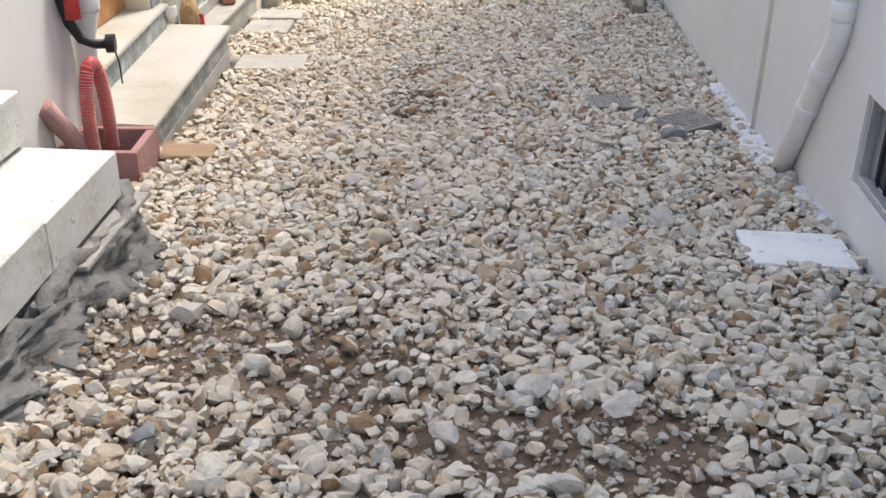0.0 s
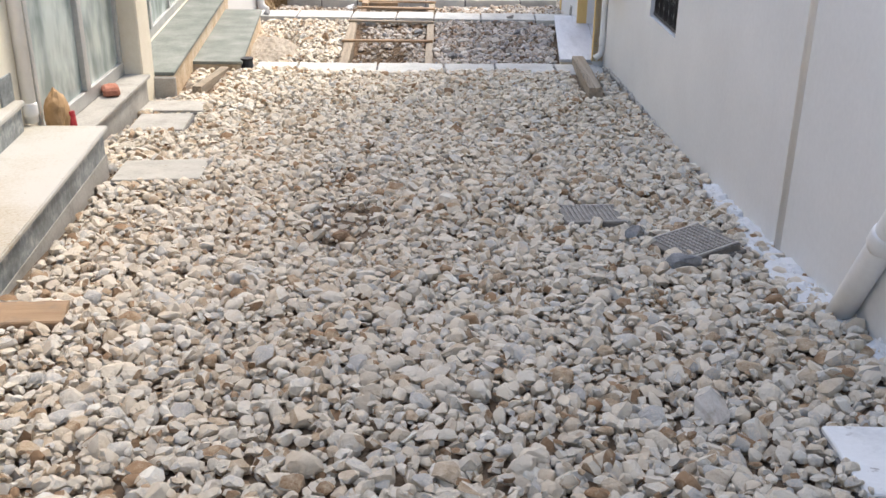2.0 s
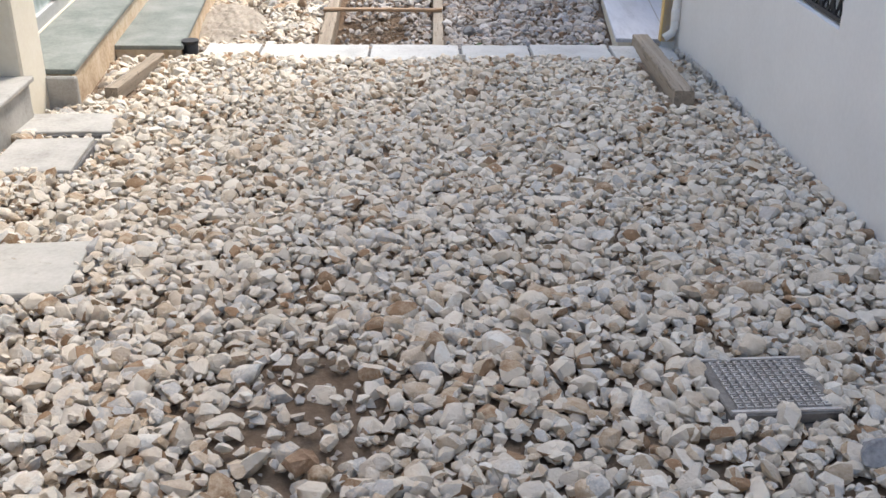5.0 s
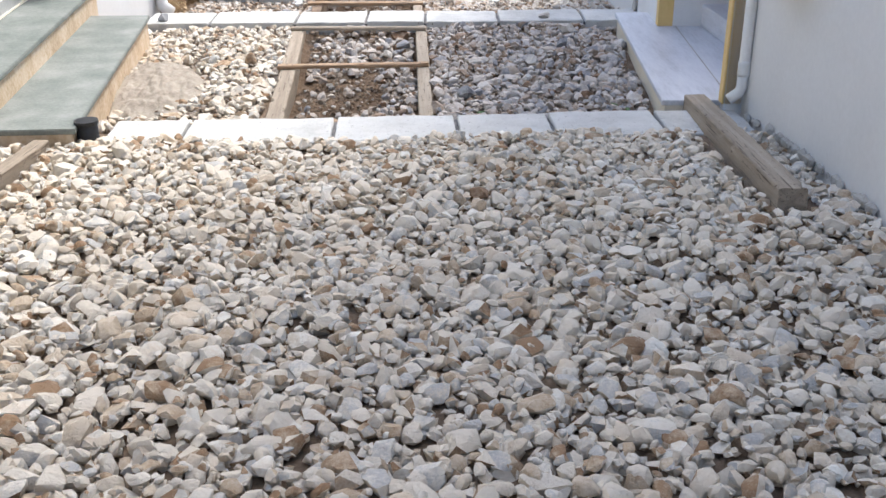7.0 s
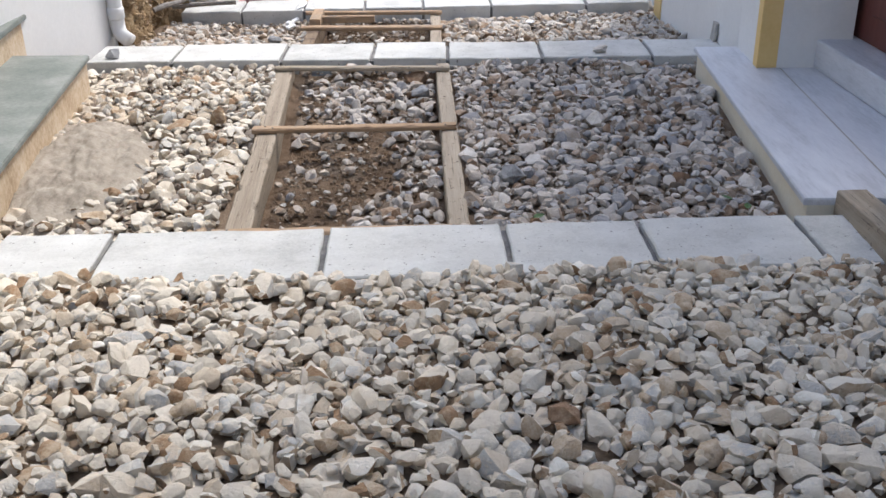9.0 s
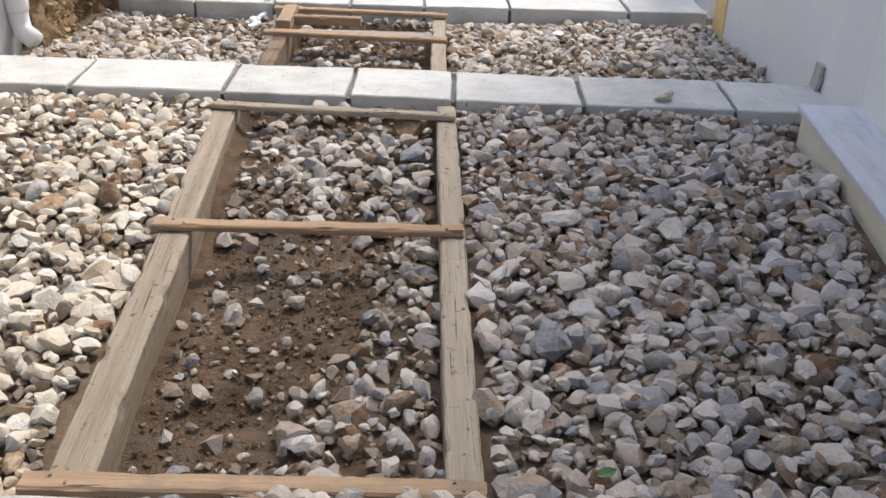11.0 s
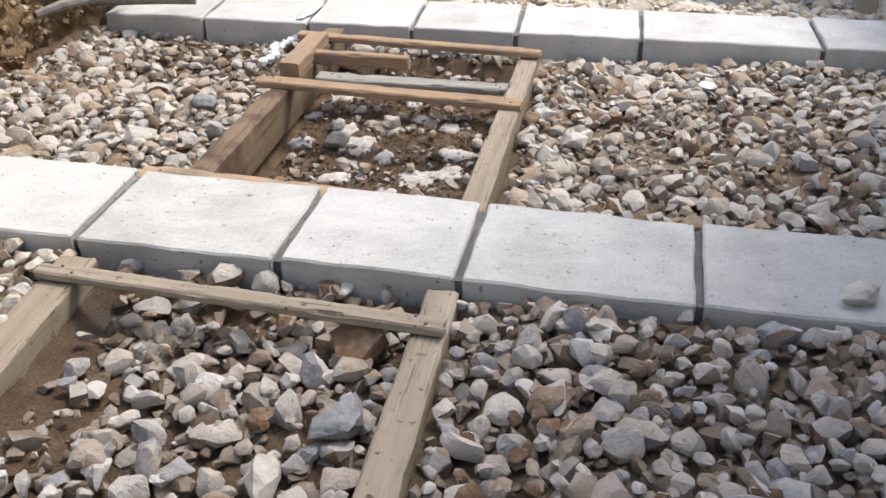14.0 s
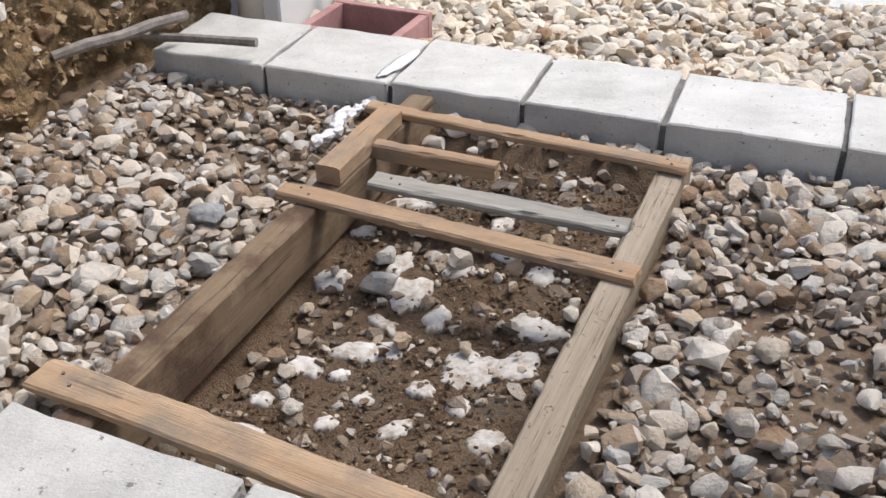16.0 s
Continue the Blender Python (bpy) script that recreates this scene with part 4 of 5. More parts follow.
wb = finish("concrete_block", box(-0.2, -0.16, 0, 0.2, 0.16, 0.24, 0.012, 4, 0.004, 91), M_marble, m=pose(0.84, 18.9, -1.70, 0, 0, 4))
tagged(wb, "pale square concrete block standing on the gravel", "block")
for k, (xa, ya, xb, yb) in enumerate([(1.22, 19.2, 1.34, 19.9), (1.40, 18.9, 1.62, 19.9), (1.72, 18.6, 1.86, 19.5)]):
    tagged(plank("timber_plank", None, (xa, ya, -1.66), (xb, yb, 0.6), 0.12, 0.03, M_wood, 95 + k), "grey weathered plank leaning on the end wall", "plank", group="leaning planks")

# ---- gravel ----
rng = np.random.default_rng(7)


def hull_stone(seed, flat, corners=26, planes=9, grain=0.0):
    """A crushed stone: a ball of random points cut by broken faces."""
    r = np.random.default_rng(seed)
    p = r.normal(size=(corners, 3))
    p /= np.linalg.norm(p, axis=1)[:, None]
    for _ in range(planes):
        d = r.normal(size=3)
        d /= np.linalg.norm(d)
        k = r.uniform(0.5, 0.82)
        over = p @ d - k
        p -= np.where(over > 0, over, 0)[:, None] * d
    p *= np.array([r.uniform(1.0, 1.5), r.uniform(0.8, 1.1), flat])
    p += r.normal(size=p.shape) * grain
    bm = bmesh.new()
    for c in p:
        bm.verts.new(c)
    bmesh.ops.convex_hull(bm, input=bm.verts[:])
    bmesh.ops.delete(bm, geom=[v for v in bm.verts if not v.link_faces], context="VERTS")
    bmesh.ops.triangulate(bm, faces=bm.faces[:])
    bm.verts.index_update()
    V = np.array([v.co[:] for v in bm.verts])
    F = np.array([[v.index for v in f.verts] for f in bm.faces])
    bm.free()
    return V, F


PROTOS = [hull_stone(100 + k, 0.55 + 0.4 * (k % 7) / 6, 40, 9, 0.02) for k in range(40)]
PLAIN = [hull_stone(200 + k, 0.6 + 0.3 * (k % 5) / 4, 15, 5) for k in range(16)]


def broken(shape, seed):
    """The same stone with each face split, dented and roughened."""
    V, F = shape
    bm = bmesh.new()
    vs = [bm.verts.new(c) for c in V]
    for f in F:
        bm.faces.new([vs[i] for i in f])
    bmesh.ops.subdivide_edges(bm, edges=bm.edges[:], cuts=1, use_grid_fill=True)
    bmesh.ops.smooth_vert(bm, verts=bm.verts[:], factor=0.25, use_axis_x=True, use_axis_y=True, use_axis_z=True)
    for v in bm.verts:
        v.co += noise.noise_vector(v.co * 1.9 + Vector((seed, 0, 0))) * 0.13 + noise.noise_vector(v.co * 5 + Vector((0, seed, 0))) * 0.05
    bmesh.ops.triangulate(bm, faces=bm.faces[:])
    bm.verts.index_update()
    out = np.array([v.co[:] for v in bm.verts]), np.array([[v.index for v in f.verts] for f in bm.faces])
    bm.free()
    return out


FINE = [broken(hull_stone(400 + k, 0.6 + 0.4 * (k % 7) / 6, 20, 7), 11.3 * k) for k in range(36)]
STONE_EDGE = radians(31)


def blocked(x, y):
    """True where something stands on or in the ground."""
    b = np.zeros_like(x, bool)
    b |= (x < -1.47) & (y < 4.1)
    b |= (x < -1.86) & (y < 5.42)
    b |= (y >= 5.42) & (y < 7.84) & (x < -1.97 - 0.061 * (y - 5.6))
    b |= (y >= 7.84) & (y < 9.9) & (x < -2.39)
    b |= (y >= 9.9) & (y < 10.24) & (x < -2.44)
    b |= (y >= 10.24) & (y < 11.4) & (x < -2.29 - 0.074 * (y - 10.24))
    b |= (y >= 11.38) & (y < 14.2) & (x < -1.95 - 0.093 * (y - 11.4))
    b |= (y >= 14.2) & (y < 16.3) & (x < -2.44)
    b |= (y >= 16.3) & (x < -2.36)
    b |= (x > 1.585) & (y < 11.9)
    b |= (y >= 11.9) & (y < 14.42) & (x > 1.16 + 0.09 * (y - 11.96))
    b |= (y >= 11.86) & (x > 1.49 + 0.061 * (y - 11.86)) & (y < 17.6)
    b |= (y >= 17.6) & ((x > 1.94) | (x < -2.06))
    for ya, yb, top, js, sk in KERBS:
        b |= (y > ya + sk * x - 0.012) & (y < yb + sk * x + 0.012) & (x > js[0]) & (x < js[-1])
    for cx, cy, w, d in [(-1.81, 7.80, 0.50, 0.45), (-2.17, 9.22, 0.38, 0.48), (-2.22, 9.78, 0.46, 0.30), (1.33, 4.33, 0.44, 0.40), (0.745, 6.98, 0.32, 0.32), (1.16, 6.46, 0.36, 0.36), (0.84, 18.9, 0.42, 0.34), (-1.66, 17.86, 0.48, 0.4)]:
        b |= (np.abs(x - cx) < w / 2) & (np.abs(y - cy) < d / 2)
    for xa, xb, ya, yb in [(-1.14, -0.97, 11.9, 14.62), (-0.20, -0.075, 11.9, 14.62), (-1.13, -1.0, 15.0, 17.08), (-0.20, -0.05, 15.0, 16.95), (1.19, 1.43, 10.15, 11.98), (-2.2, -2.06, 10.4, 11.4)]:
        b |= (x > xa) & (x < xb) & (y > ya) & (y < yb)
    return b


def bare(x, y):
    """How far the soil shows: 0 under full gravel, 1 on bare ground."""
    d = np.zeros_like(x)
    for cx, cy, rx, ry, k in [(-0.85, 3.15, 0.62, 0.32, 0.8), (0.28, 2.66, 0.5, 0.22, 0.85), (-0.4, 2.75, 0.5, 0.25, 0.5), (-0.62, 6.9, 0.24, 0.42, 0.62), (-1.88, 12.86, 0.28, 0.68, 1.0), (-1.55, 16.6, 0.35, 0.3, 0.6), (0.35, 15.9, 0.25, 0.5, 0.6), (0.9, 16.1, 0.4, 0.5, 0.45), (-1.6, 17.0, 0.4, 0.12, 0.6)]:
        r = ((x - cx) / rx) ** 2 + ((y - cy) / ry) ** 2
        d = np.maximum(d, k * np.clip(1.6 - r, 0, 1))
    one = (x > -1.0) & (x < -0.18) & (y > 12.0) & (y < 14.58)
    edge = -0.42 + 0.10 * np.sin(y * 5.0) + 0.12 * np.sin(y * 2.3 + 1.0)
    d = np.where(one, np.where(y < 13.55 + 0.15 * np.sin(x * 9.0), np.where(x > edge, 0.42, 0.93), np.where(x < -0.82, 0.6, 0.22)), d)
    two = (x > -1.0) & (x < -0.18) & (y > 15.05) & (y < 17.05)
    d = np.where(two, 0.9, d)
    return d


def scatter(xa, xb, ya, yb, step, dia, lift, spread=0.3, keep=None, jig=0.75):
    gx, gy = np.meshgrid(np.arange(xa, xb, step), np.arange(ya, yb, step))
    x = (gx + (rng.random(gx.shape) - 0.5) * step * 2 * jig + (np.arange(gx.shape[0])[:, None] % 2) * step / 2).ravel()
    y = (gy + (rng.random(gx.shape) - 0.5) * step * 2 * jig).ravel()
    ok = ~blocked(x, y) & (x > xa) & (x < xb) & (y > ya) & (y < yb)
    d = bare(x, y)
    ok &= rng.random(len(x)) > (d if keep is None else keep(d))
    x, y = x[ok], y[ok]
    s = np.clip(dia * np.exp(rng.normal(0, spread, len(x))), dia * 0.45, dia * 2.1) / 2
    z = height(x, y) + lift * (0.6 + 0.8 * rng.random(len(x))) - s * 0.15
    return np.stack([x, y, z, s], -1)


def turns(n, lean=0.42):
    """Stones as they settle: any bearing, either side up, leaning a little."""
    yaw, tip = rng.random(n) * 2 * math.pi, rng.normal(0, lean, n) + math.pi * rng.integers(0, 2, n)
    about = rng.random(n) * 2 * math.pi
    ax = np.stack([np.cos(about), np.sin(about), np.zeros(n)], -1)
    K = np.zeros((n, 3, 3))
    K[:, 0, 2], K[:, 1, 2], K[:, 2, 0], K[:, 2, 1] = ax[:, 1], -ax[:, 0], -ax[:, 1], ax[:, 0]
    tilt = np.eye(3)[None] + np.sin(tip)[:, None, None] * K + (1 - np.cos(tip))[:, None, None] * (K @ K)
    Z = np.zeros((n, 3, 3))
    Z[:, 0, 0], Z[:, 0, 1], Z[:, 1, 0], Z[:, 1, 1], Z[:, 2, 2] = np.cos(yaw), -np.sin(yaw), np.sin(yaw), np.cos(yaw), 1
    return tilt @ Z


def joined(name, stones, material, parent, label, shapes=None):
    """All these stones as one mesh, each a loose island."""
    R = turns(len(stones))
    shapes = shapes or PROTOS
    which = rng.integers(0, len(shapes), len(stones))
    VS, FS, base = [], [], 0
    for k, (V, F) in enumerate(shapes):
        sel = np.where(which == k)[0]
        if not len(sel):
            continue
        P = np.einsum("nij,vj->nvi", R[sel], V) * stones[sel, 3][:, None, None] + stones[sel, None, :3]
        VS.append(P.reshape(-1, 3))
        FS.append((F[None] + (np.arange(len(sel)) * len(V))[:, None, None] + base).reshape(-1, 3))
        base += len(sel) * len(V)
    V, F = np.concatenate(VS), np.concatenate(FS)
    me = bpy.data.meshes.new(name)
    me.vertices.add(len(V))
    me.vertices.foreach_set("co", V.astype(np.float32).ravel())
    me.loops.add(F.size)
    me.loops.foreach_set("vertex_index", F.astype(np.int32).ravel())
    me.polygons.add(len(F))
    me.polygons.foreach_set("loop_start", np.arange(0, F.size, 3, dtype=np.int32))
    me.update(calc_edges=True)
    me.validate()
    me.shade_smooth()
    me.set_sharp_from_angle(angle=STONE_EDGE)
    me.materials.append(material)
    ob = new(name, me)
    ob.parent = parent
    return tagged(ob, label, kind="stuff")


gravel = thing("gravel_bed", "cream and grey crushed limestone gravel spread over the alley", "gravel", kind="stuff")
top = [scatter(-2.5, 1.6, 1.7, 11.46, 0.040, 0.046, -0.016, 0.36), scatter(-2.5, 1.6, 1.7, 11.46, 0.055, 0.049, 0.004, 0.40, jig=0.6)]
joined("loose_gravel", top[0], M_gravel, gravel, "lower layer of cream gravel", PLAIN)
close = top[1][:, 1] < 3.7
joined("loose_gravel", top[1][close], M_gravel, gravel, "nearest stretch of cream gravel", FINE)
joined("loose_gravel", top[1][~close], M_gravel, gravel, "upper stretch of cream gravel")
mid_low = scatter(-2.35, 1.6, 11.86, 14.64, 0.038, 0.046, -0.018, 0.36)
mid_top = scatter(-2.35, 1.6, 11.86, 14.64, 0.053, 0.054, 0.004, 0.40, jig=0.6)
near = (mid_top[:, 0] > -0.05) & (mid_top[:, 0] < 1.05) & (mid_top[:, 1] > 12.4) & (mid_top[:, 1] < 14.0)
picked = mid_top[near][:300]
# the lower layer's dark colour carries the shade between the upper stones
joined("loose_gravel", mid_low, M_gapstone, gravel, "lower layer of soil-brown gravel between the kerbs, darkened as shade in the gaps", PLAIN)
rest = np.concatenate([mid_top[~near], mid_top[near][300:]])
west = rest[:, 0] < -1.0
joined("loose_gravel", rest[west], M_gravel, gravel, "cream gravel between the frame and the slate step", FINE)
joined("loose_gravel", rest[~west], M_gravel2, gravel, "grey and cream gravel between the kerbs", FINE)
joined("loose_gravel", scatter(-2.48, 1.85, 15.0, 17.17, 0.038, 0.043, -0.020, 0.38), M_gapstone, gravel, "lower layer of soil-brown rubble, darkened as shade in the gaps", PLAIN)
joined("loose_gravel", scatter(-2.48, 1.85, 15.0, 17.17, 0.054, 0.052, 0.002, 0.42, jig=0.6), M_rubble, gravel, "dusty brown rubble and gravel", FINE)
fourth = np.concatenate([scatter(-2.1, 1.95, 17.58, 19.86, 0.055, 0.062, -0.02), scatter(-2.1, 1.95, 17.58, 19.86, 0.1, 0.075, 0.006)])
joined("loose_gravel", fourth, M_gravel, gravel, "pale gravel beyond the last kerb")
pebbles = np.concatenate([scatter(-1.0, -0.18, 12.0, 14.58, 0.045, 0.030, -0.02, 0.35, keep=lambda d: 0.72 + 0.18 * d), scatter(-1.0, -0.18, 15.05, 17.05, 0.05, 0.024, -0.024, 0.4, keep=lambda d: 0.76 + 0 * d)])
joined("pebble_scatter", pebbles, M_rubble, gravel, "dusty pebbles on the trench floor")
chips = np.concatenate([scatter(-2.5, 1.6, 1.7, 7.6, 0.034, 0.026, -0.026, 0.4, keep=lambda d: 1 - 0.62 * d), scatter(-2.5, 1.6, 1.7, 4.2, 0.028, 0.016, -0.03, 0.4, keep=lambda d: 1 - 0.7 * d), scatter(-2.4, 1.7, 15.0, 17.15, 0.03, 0.02, -0.028, 0.4, keep=lambda d: np.where(d > 0.85, 1.0, 1 - 0.9 * d))])
specks = scatter(-1.0, -0.18, 12.0, 17.0, 0.026, 0.014, -0.03, 0.45, keep=lambda d: 1 - 0.7 * d)
joined("grit", specks, M_grit, gravel, "brown grit on the trench floor", PLAIN)
crumbs = np.concatenate([scatter(-1.0, -0.18, 12.0, 13.6, 0.02, 0.013, -0.03, 0.5, keep=lambda d: 1 - 0.85 * d), scatter(-1.0, -0.18, 15.05, 17.0, 0.015, 0.011, -0.03, 0.5, keep=lambda d: 1 - 0.9 * d)])
joined("grit", crumbs, M_trenchsoil, gravel, "crumbs of brown soil", PLAIN)
joined("grit", chips, M_rubble, gravel, "fine grit on the bare soil", PLAIN)
meshes = []
for k, (V, F) in enumerate(FINE):
    me = bpy.data.meshes.new("stone")
    me.from_pydata(V.tolist(), [], F.tolist())
    me.shade_smooth()
    me.set_sharp_from_angle(angle=STONE_EDGE)
    me.materials.append(M_stone)
    meshes.append(me)
R = turns(len(picked))
for k, (x, y, z, s) in enumerate(picked):
    ob = new("stone", meshes[k % len(meshes)])
    ob.parent = gravel
    ob.matrix_basis = Matrix.LocRotScale((x, y, z), Matrix(R[k].tolist()).to_quaternion(), (s, s, s))

# ---- single rocks ----
M_brownrock = mat("rusty_rock", [(0.2, (0.09, 0.05, 0.025)), (0.5, (0.24, 0.15, 0.09)), (0.85, (0.40, 0.30, 0.20))], scale=14, fine=70, bump=0.8, bscale=60)
M_bluerock = mat("blue_grey_rock", [(0.2, (0.13, 0.13, 0.135)), (0.5, (0.25, 0.25, 0.25)), (0.85, (0.38, 0.375, 0.365))], scale=14, fine=70, bump=0.8, bscale=60)
M_palerock = mat("pale_rock", [(0.2, (0.34, 0.30, 0.25)), (0.5, (0.50, 0.46, 0.405)), (0.85, (0.60, 0.57, 0.52))], scale=14, fine=70, bump=0.8, bscale=60)


def rock(x, y, size, material, label, seed, sink=0.25, flat=0.7, z=None):
    """A larger stone, faceted, with finer breaks."""
    V, F = hull_stone(seed, flat)
    bm = bmesh.new()
    vs = [bm.verts.new(c) for c in V]
    for f in F:
        bm.faces.new([vs[i] for i in f])
    bmesh.ops.subdivide_edges(bm, edges=bm.edges[:], cuts=2, use_grid_fill=True)
    for v in bm.verts:
        v.co = (v.co + noise.noise_vector(v.co * 2.3 + Vector((seed, 0, 0))) * 0.07 + noise.noise_vector(v.co * 7) * 0.025) * size / 2
    zz = (float(height(x, y)) if z is None else z) + size / 2 * flat * (1 - 2 * sink)
    ob = finish("rock", bm, material, m=pose(x, y, zz, 0, 0, seed * 37 % 360))
    return tagged(ob, label, "rock")


for x, y, s, mt, lb, sd in [(-0.29, 14.40, 0.17, M_brownrock, "rusty brown rock in the trench corner", 1), (-0.265, 14.12, 0.15, M_bluerock, "dark grey rock beside the timber rail", 2), (-0.39, 13.94, 0.10, M_palerock, "pale angular rock in the trench", 3),
                            (0.99, 14.28, 0.15, M_palerock, "large pale rock on the gravel before the kerb", 4), (0.90, 13.85, 0.13, M_bluerock, "dark mossy grey rock on the gravel", 5), (0.156, 2.945, 0.115, M_palerock, "pale rock on bare soil", 6),
                            (0.418, 2.80, 0.12, M_palerock, "flat pale rock on bare soil", 7), (-0.117, 2.65, 0.10, M_palerock, "rounded pale rock on bare soil", 8), (0.232, 2.41, 0.09, M_palerock, "small pale rock on the gravel", 9), (-0.97, 2.53, 0.10, M_bluerock, "blue-grey rock on the gravel", 10),
                            (1.205, 8.41, 0.12, M_palerock, "pale rock on the gravel by the wall", 11), (0.79, 4.68, 0.16, M_palerock, "flat pale rock on the gravel", 12), (-0.594, 6.6, 0.10, M_brownrock, "rusty brown rock on the gravel", 13), (0.02, 10.5, 0.10, M_brownrock, "brown rock among the gravel", 14),
                            (1.05, 6.12, 0.13, M_bluerock, "grey rock beside the iron cover", 15), (0.92, 6.62, 0.13, M_bluerock, "blue-grey rock against the iron cover", 16), (1.12, 14.47, 0.10, M_brownrock, "reddish rock before the kerb", 17), (0.1, 12.6, 0.15, M_bluerock, "flat grey rock beside the rail", 18),
                            (0.62, 13.3, 0.13, M_palerock, "pale angular rock on the gravel", 19), (0.25, 13.45, 0.12, M_palerock, "pale rock beside the rail", 20), (-1.45, 15.7, 0.12, M_palerock, "pale rock on the rubble", 21), (0.12, 15.35, 0.12, M_palerock, "pale rock beside the rail", 22),
                            (0.15, 15.95, 0.13, M_palerock, "pale angular rock beside the timber", 23), (0.45, 15.2, 0.10, M_bluerock, "blue-grey stone in the rubble", 24), (-1.35, 16.1, 0.11, M_bluerock, "grey rock on the rubble", 25), (-1.5, 3.75, 0.13, M_palerock, "pale rock at the foot of the steps", 26), (-1.1, 3.35, 0.15, M_palerock, "long pale rock beside bare soil", 27)]:
    rock(x, y, s, mt, lb, sd)
rock(0.886, 14.66, 0.10, M_palerock, "pale grey rock resting on the kerb", 30, sink=0.1, flat=0.6, z=-1.205)
rock(-2.2, 14.78, 0.11, M_bluerock, "grey stone resting on the kerb", 31, sink=0.1, flat=0.8, z=-1.205)
rock(0.684, 16.75, 0.11, M_lime, "flat white stone on the rubble", 32, sink=0.2, flat=0.35)



def bedded_rock(x, y, w, d, seed):
    """The worn crown of a rock that the soil lies round."""
    bm = bmesh.new()
    spin = random.Random(seed).uniform(-0.5, 0.5)
    around, rows = 40, []
    for j, (f, up) in enumerate([(0.25, 1.0), (0.5, 0.95), (0.7, 0.85), (0.84, 0.6), (0.95, 0.15), (1.06, -1.0)]):
        row = []
        for k in range(around):
            a = 2 * math.pi * k / around
            c = Vector((math.cos(a), math.sin(a), seed * 1.7))
            r = f * (1 + 0.42 * noise.noise(c * 1.5) + 0.22 * noise.noise(c * 4))
            u, v = r * w / 2 * math.cos(a), r * d / 2 * math.sin(a)
            px, py = x + u * math.cos(spin) - v * math.sin(spin), y + u * math.sin(spin) + v * math.cos(spin)
            n1 = noise.noise(Vector((px * 30, py * 30, seed))) * 0.006
            row.append(bm.verts.new((px, py, float(height(px, py)) - 0.029 + (0.012 + n1) * up)))
        rows.append(row)
    for a, b in zip(rows, rows[1:]):
        for k in range(around):
            bm.faces.new((a[k], a[(k + 1) % around], b[(k + 1) % around], b[k]))
    bm.faces.new(rows[0])
    bm.faces.new(rows[-1])
    tagged(finish("rock", bm, M_quartz, smooth=True), "pale rock bedded flush in the dug soil", "rock", group="rocks bedded in the trench")


for k, (x, y, w, d) in enumerate([(-0.72, 16.15, 0.15, 0.14), (-0.44, 15.9, 0.16, 0.17), (-0.72, 15.89, 0.20, 0.09), (-0.97, 16.13, 0.12, 0.12), (-0.61, 16.07, 0.08, 0.11), (-0.33, 16.11, 0.18, 0.11), (-0.33, 15.94, 0.11, 0.16), (-0.57, 16.56, 0.08, 0.09), (-0.38, 16.35, 0.08, 0.09),
                                  (-0.5, 16.41, 0.12, 0.07), (-0.86, 15.76, 0.10, 0.09), (-0.66, 15.69, 0.05, 0.07), (-0.53, 15.6, 0.07, 0.12), (-0.54, 15.78, 0.08, 0.07), (-0.41, 15.73, 0.06, 0.07), (-0.89, 15.59, 0.07, 0.07), (-0.8, 16.26, 0.08, 0.11), (-0.9, 16.62, 0.20, 0.1),
                                  (-0.98, 16.4, 0.08, 0.07), (-0.76, 15.76, 0.05, 0.06), (-0.65, 16.31, 0.17, 0.09), (-0.7, 15.57, 0.06, 0.07), (-0.74, 16.0, 0.10, 0.06), (-0.86, 15.44, 0.16, 0.09), (-0.6, 15.36, 0.12, 0.07), (-0.3, 15.62, 0.09, 0.10)]):
    bedded_rock(x, y, w, d, 60 + k)

for k in range(34):
    r = random.Random(300 + k)
    y, z = r.uniform(16.4, 17.7), r.uniform(-1.35, -0.4)
    rock(bank_face(y, z) + 0.005, y, r.uniform(0.05, 0.14), M_palerock if k % 3 else M_brownrock, "stone sticking out of the earth bank", 300 + k, sink=0.5, z=z)

M_clod = mat("earth_clod", [(0.1, (0.09, 0.055, 0.028)), (0.4, (0.24, 0.155, 0.08)), (0.7, (0.40, 0.295, 0.175)), (0.95, (0.52, 0.45, 0.35))], scale=20, fine=80, rough=0.95, rand="island", spread=0.6, bump=0.8, bscale=80, depth=0.01)
clods_at = []
for k in range(2400):
    r = random.Random(5000 + k)
    y, z = r.uniform(16.1, 17.8), r.uniform(-1.45, 0.1)
    clods_at.append((bank_face(y, z) - 0.004, y, z, 0.012 + 0.026 * r.random() ** 3))
joined("earth_clod", np.array(clods_at), M_clod, bank, "crumbling lumps of yellow-brown earth", PLAIN)

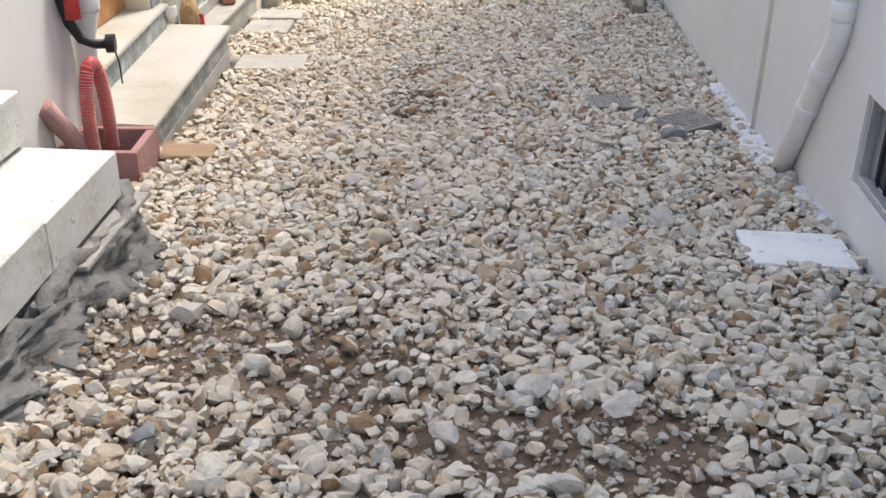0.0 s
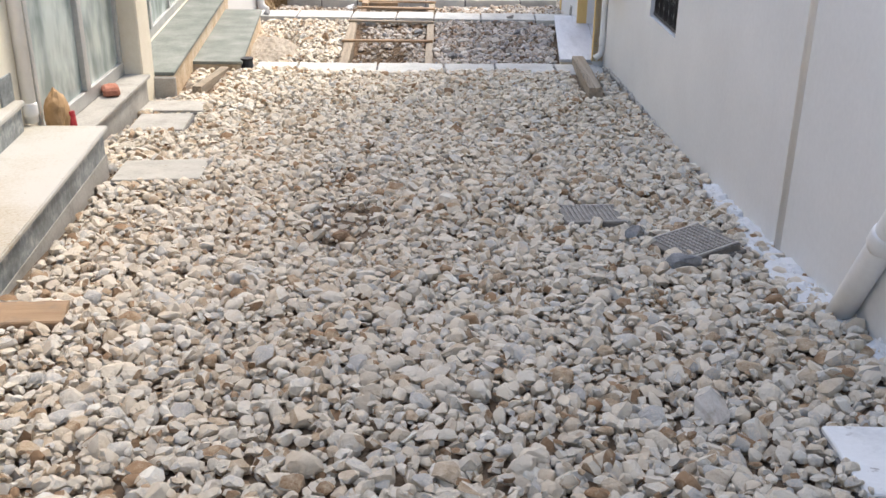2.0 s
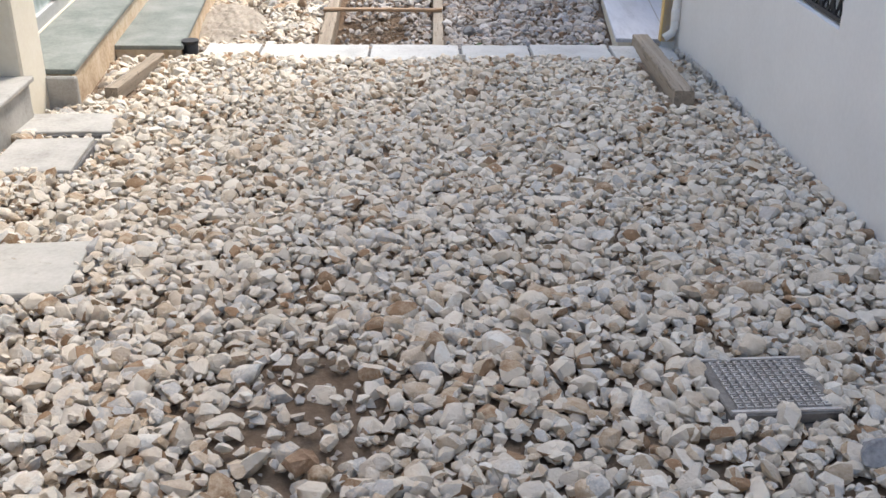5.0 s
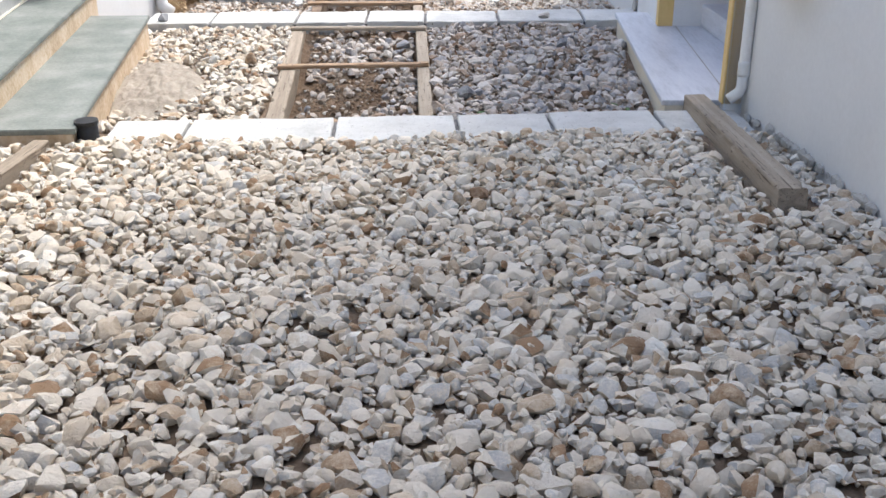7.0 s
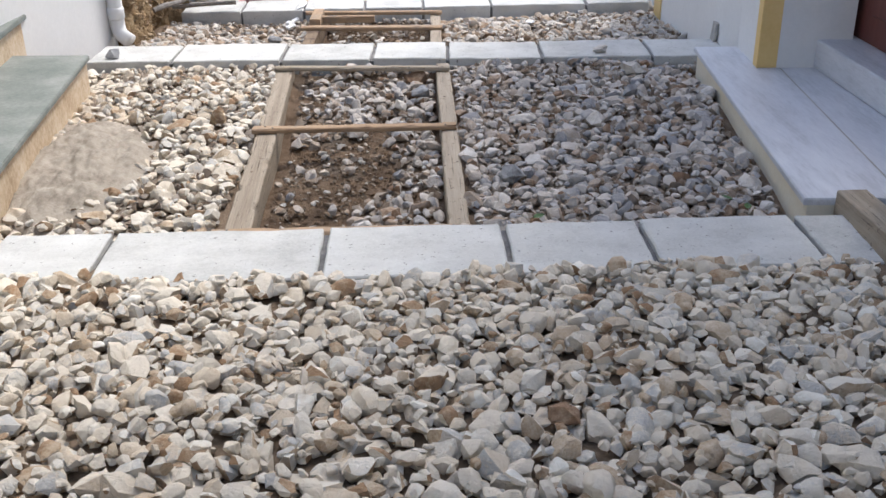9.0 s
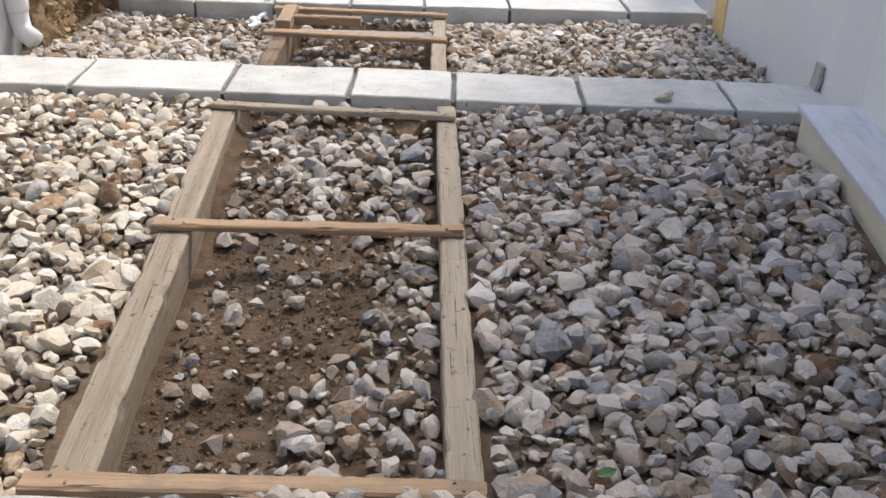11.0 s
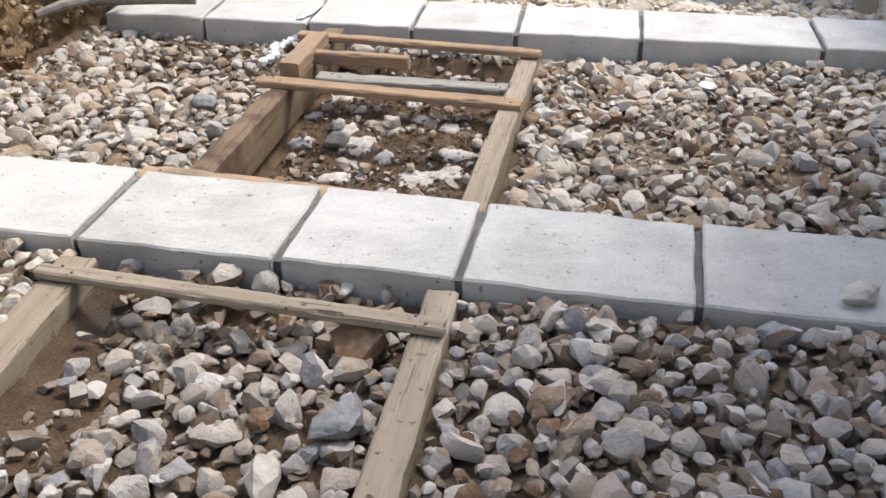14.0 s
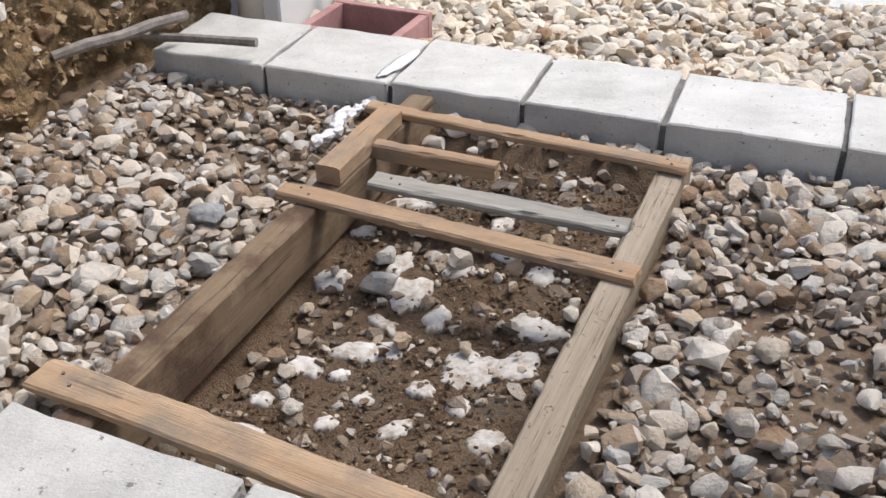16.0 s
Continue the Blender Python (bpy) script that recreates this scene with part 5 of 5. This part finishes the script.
# ---- small litter ----
bm = bmesh.new()
for k in range(9):
    r = random.Random(400 + k)
    made = bmesh.ops.create_icosphere(bm, subdivisions=2, radius=1.0)["verts"]
    cx, cy, w = -1.305 + r.uniform(-0.03, 0.03), 16.74 + 0.05 * k, r.uniform(0.016, 0.035)
    for v in made:
        n1 = noise.noise(v.co * 1.9 + Vector((k, 3, 0)))
        v.co = Vector((cx + v.co.x * w * (1 + 0.5 * n1), cy + v.co.y * w * 1.5 * (1 + 0.5 * n1), float(height(cx, cy)) + 0.018 + v.co.z * 0.018 * (1 + 0.8 * n1)))
tagged(finish("lime_spill", bm, M_lime), "spilled white lime on the rubble beside the frame", "lime", kind="stuff")
bm = bmesh.new()
bmesh.ops.create_icosphere(bm, subdivisions=3, radius=1.0)
for v in bm.verts:
    n1 = noise.noise(v.co * 2.3) * 0.5
    v.co = Vector((-1.255 + v.co.x * 0.03 * (1 + n1) + 0.02 * v.co.y, 17.32 + v.co.y * 0.15 * (1 + 0.4 * n1), -1.40 + v.co.z * 0.006))
tagged(finish("lime_smear", bm, M_lime, smooth=True), "smear of white lime on a kerb block", "lime")
M_leaf = mat("green_leaf", [(0.2, (0.05, 0.10, 0.03)), (0.8, (0.10, 0.17, 0.06))], scale=40, fine=200, rough=0.6, bump=0.3)
for x, y, a in ((0.13, 11.98, 20), (1.02, 12.12, 70), (0.98, 12.2, 130)):
    bm = bmesh.new()
    rows = [(0, 0.002), (0.012, 0.012), (0.026, 0.016), (0.04, 0.010), (0.05, 0.001)]
    vs = [[bm.verts.new((u, w * q, 0.004 * abs(q) + 0.12 * u * (0.05 - u) * 4)) for q in (-1, 0, 1)] for u, w in rows]
    for p, q in zip(vs, vs[1:]):
        for k in (0, 1):
            bm.faces.new((p[k], q[k], q[k + 1], p[k + 1]))
    ob = finish("leaf", bm, M_leaf, m=pose(x, y, float(height(x, y)) + 0.03, 8, -6, a))
    ob.modifiers.new("thickness", "SOLIDIFY").thickness = 0.0008
    tagged(ob, "small fallen green leaf on the gravel", "leaf", group="fallen leaves")
flap = finish("plaster_flap", box(-0.02, -0.05, 0, 0.0, 0.05, 0.12, 0.004, 3, 0.012, 77), M_cover, m=pose(1.675, 14.9, -1.205, 0, 6, -3.5))
tagged(flap, "torn piece of grey plaster leaning on the wall", "plaster")
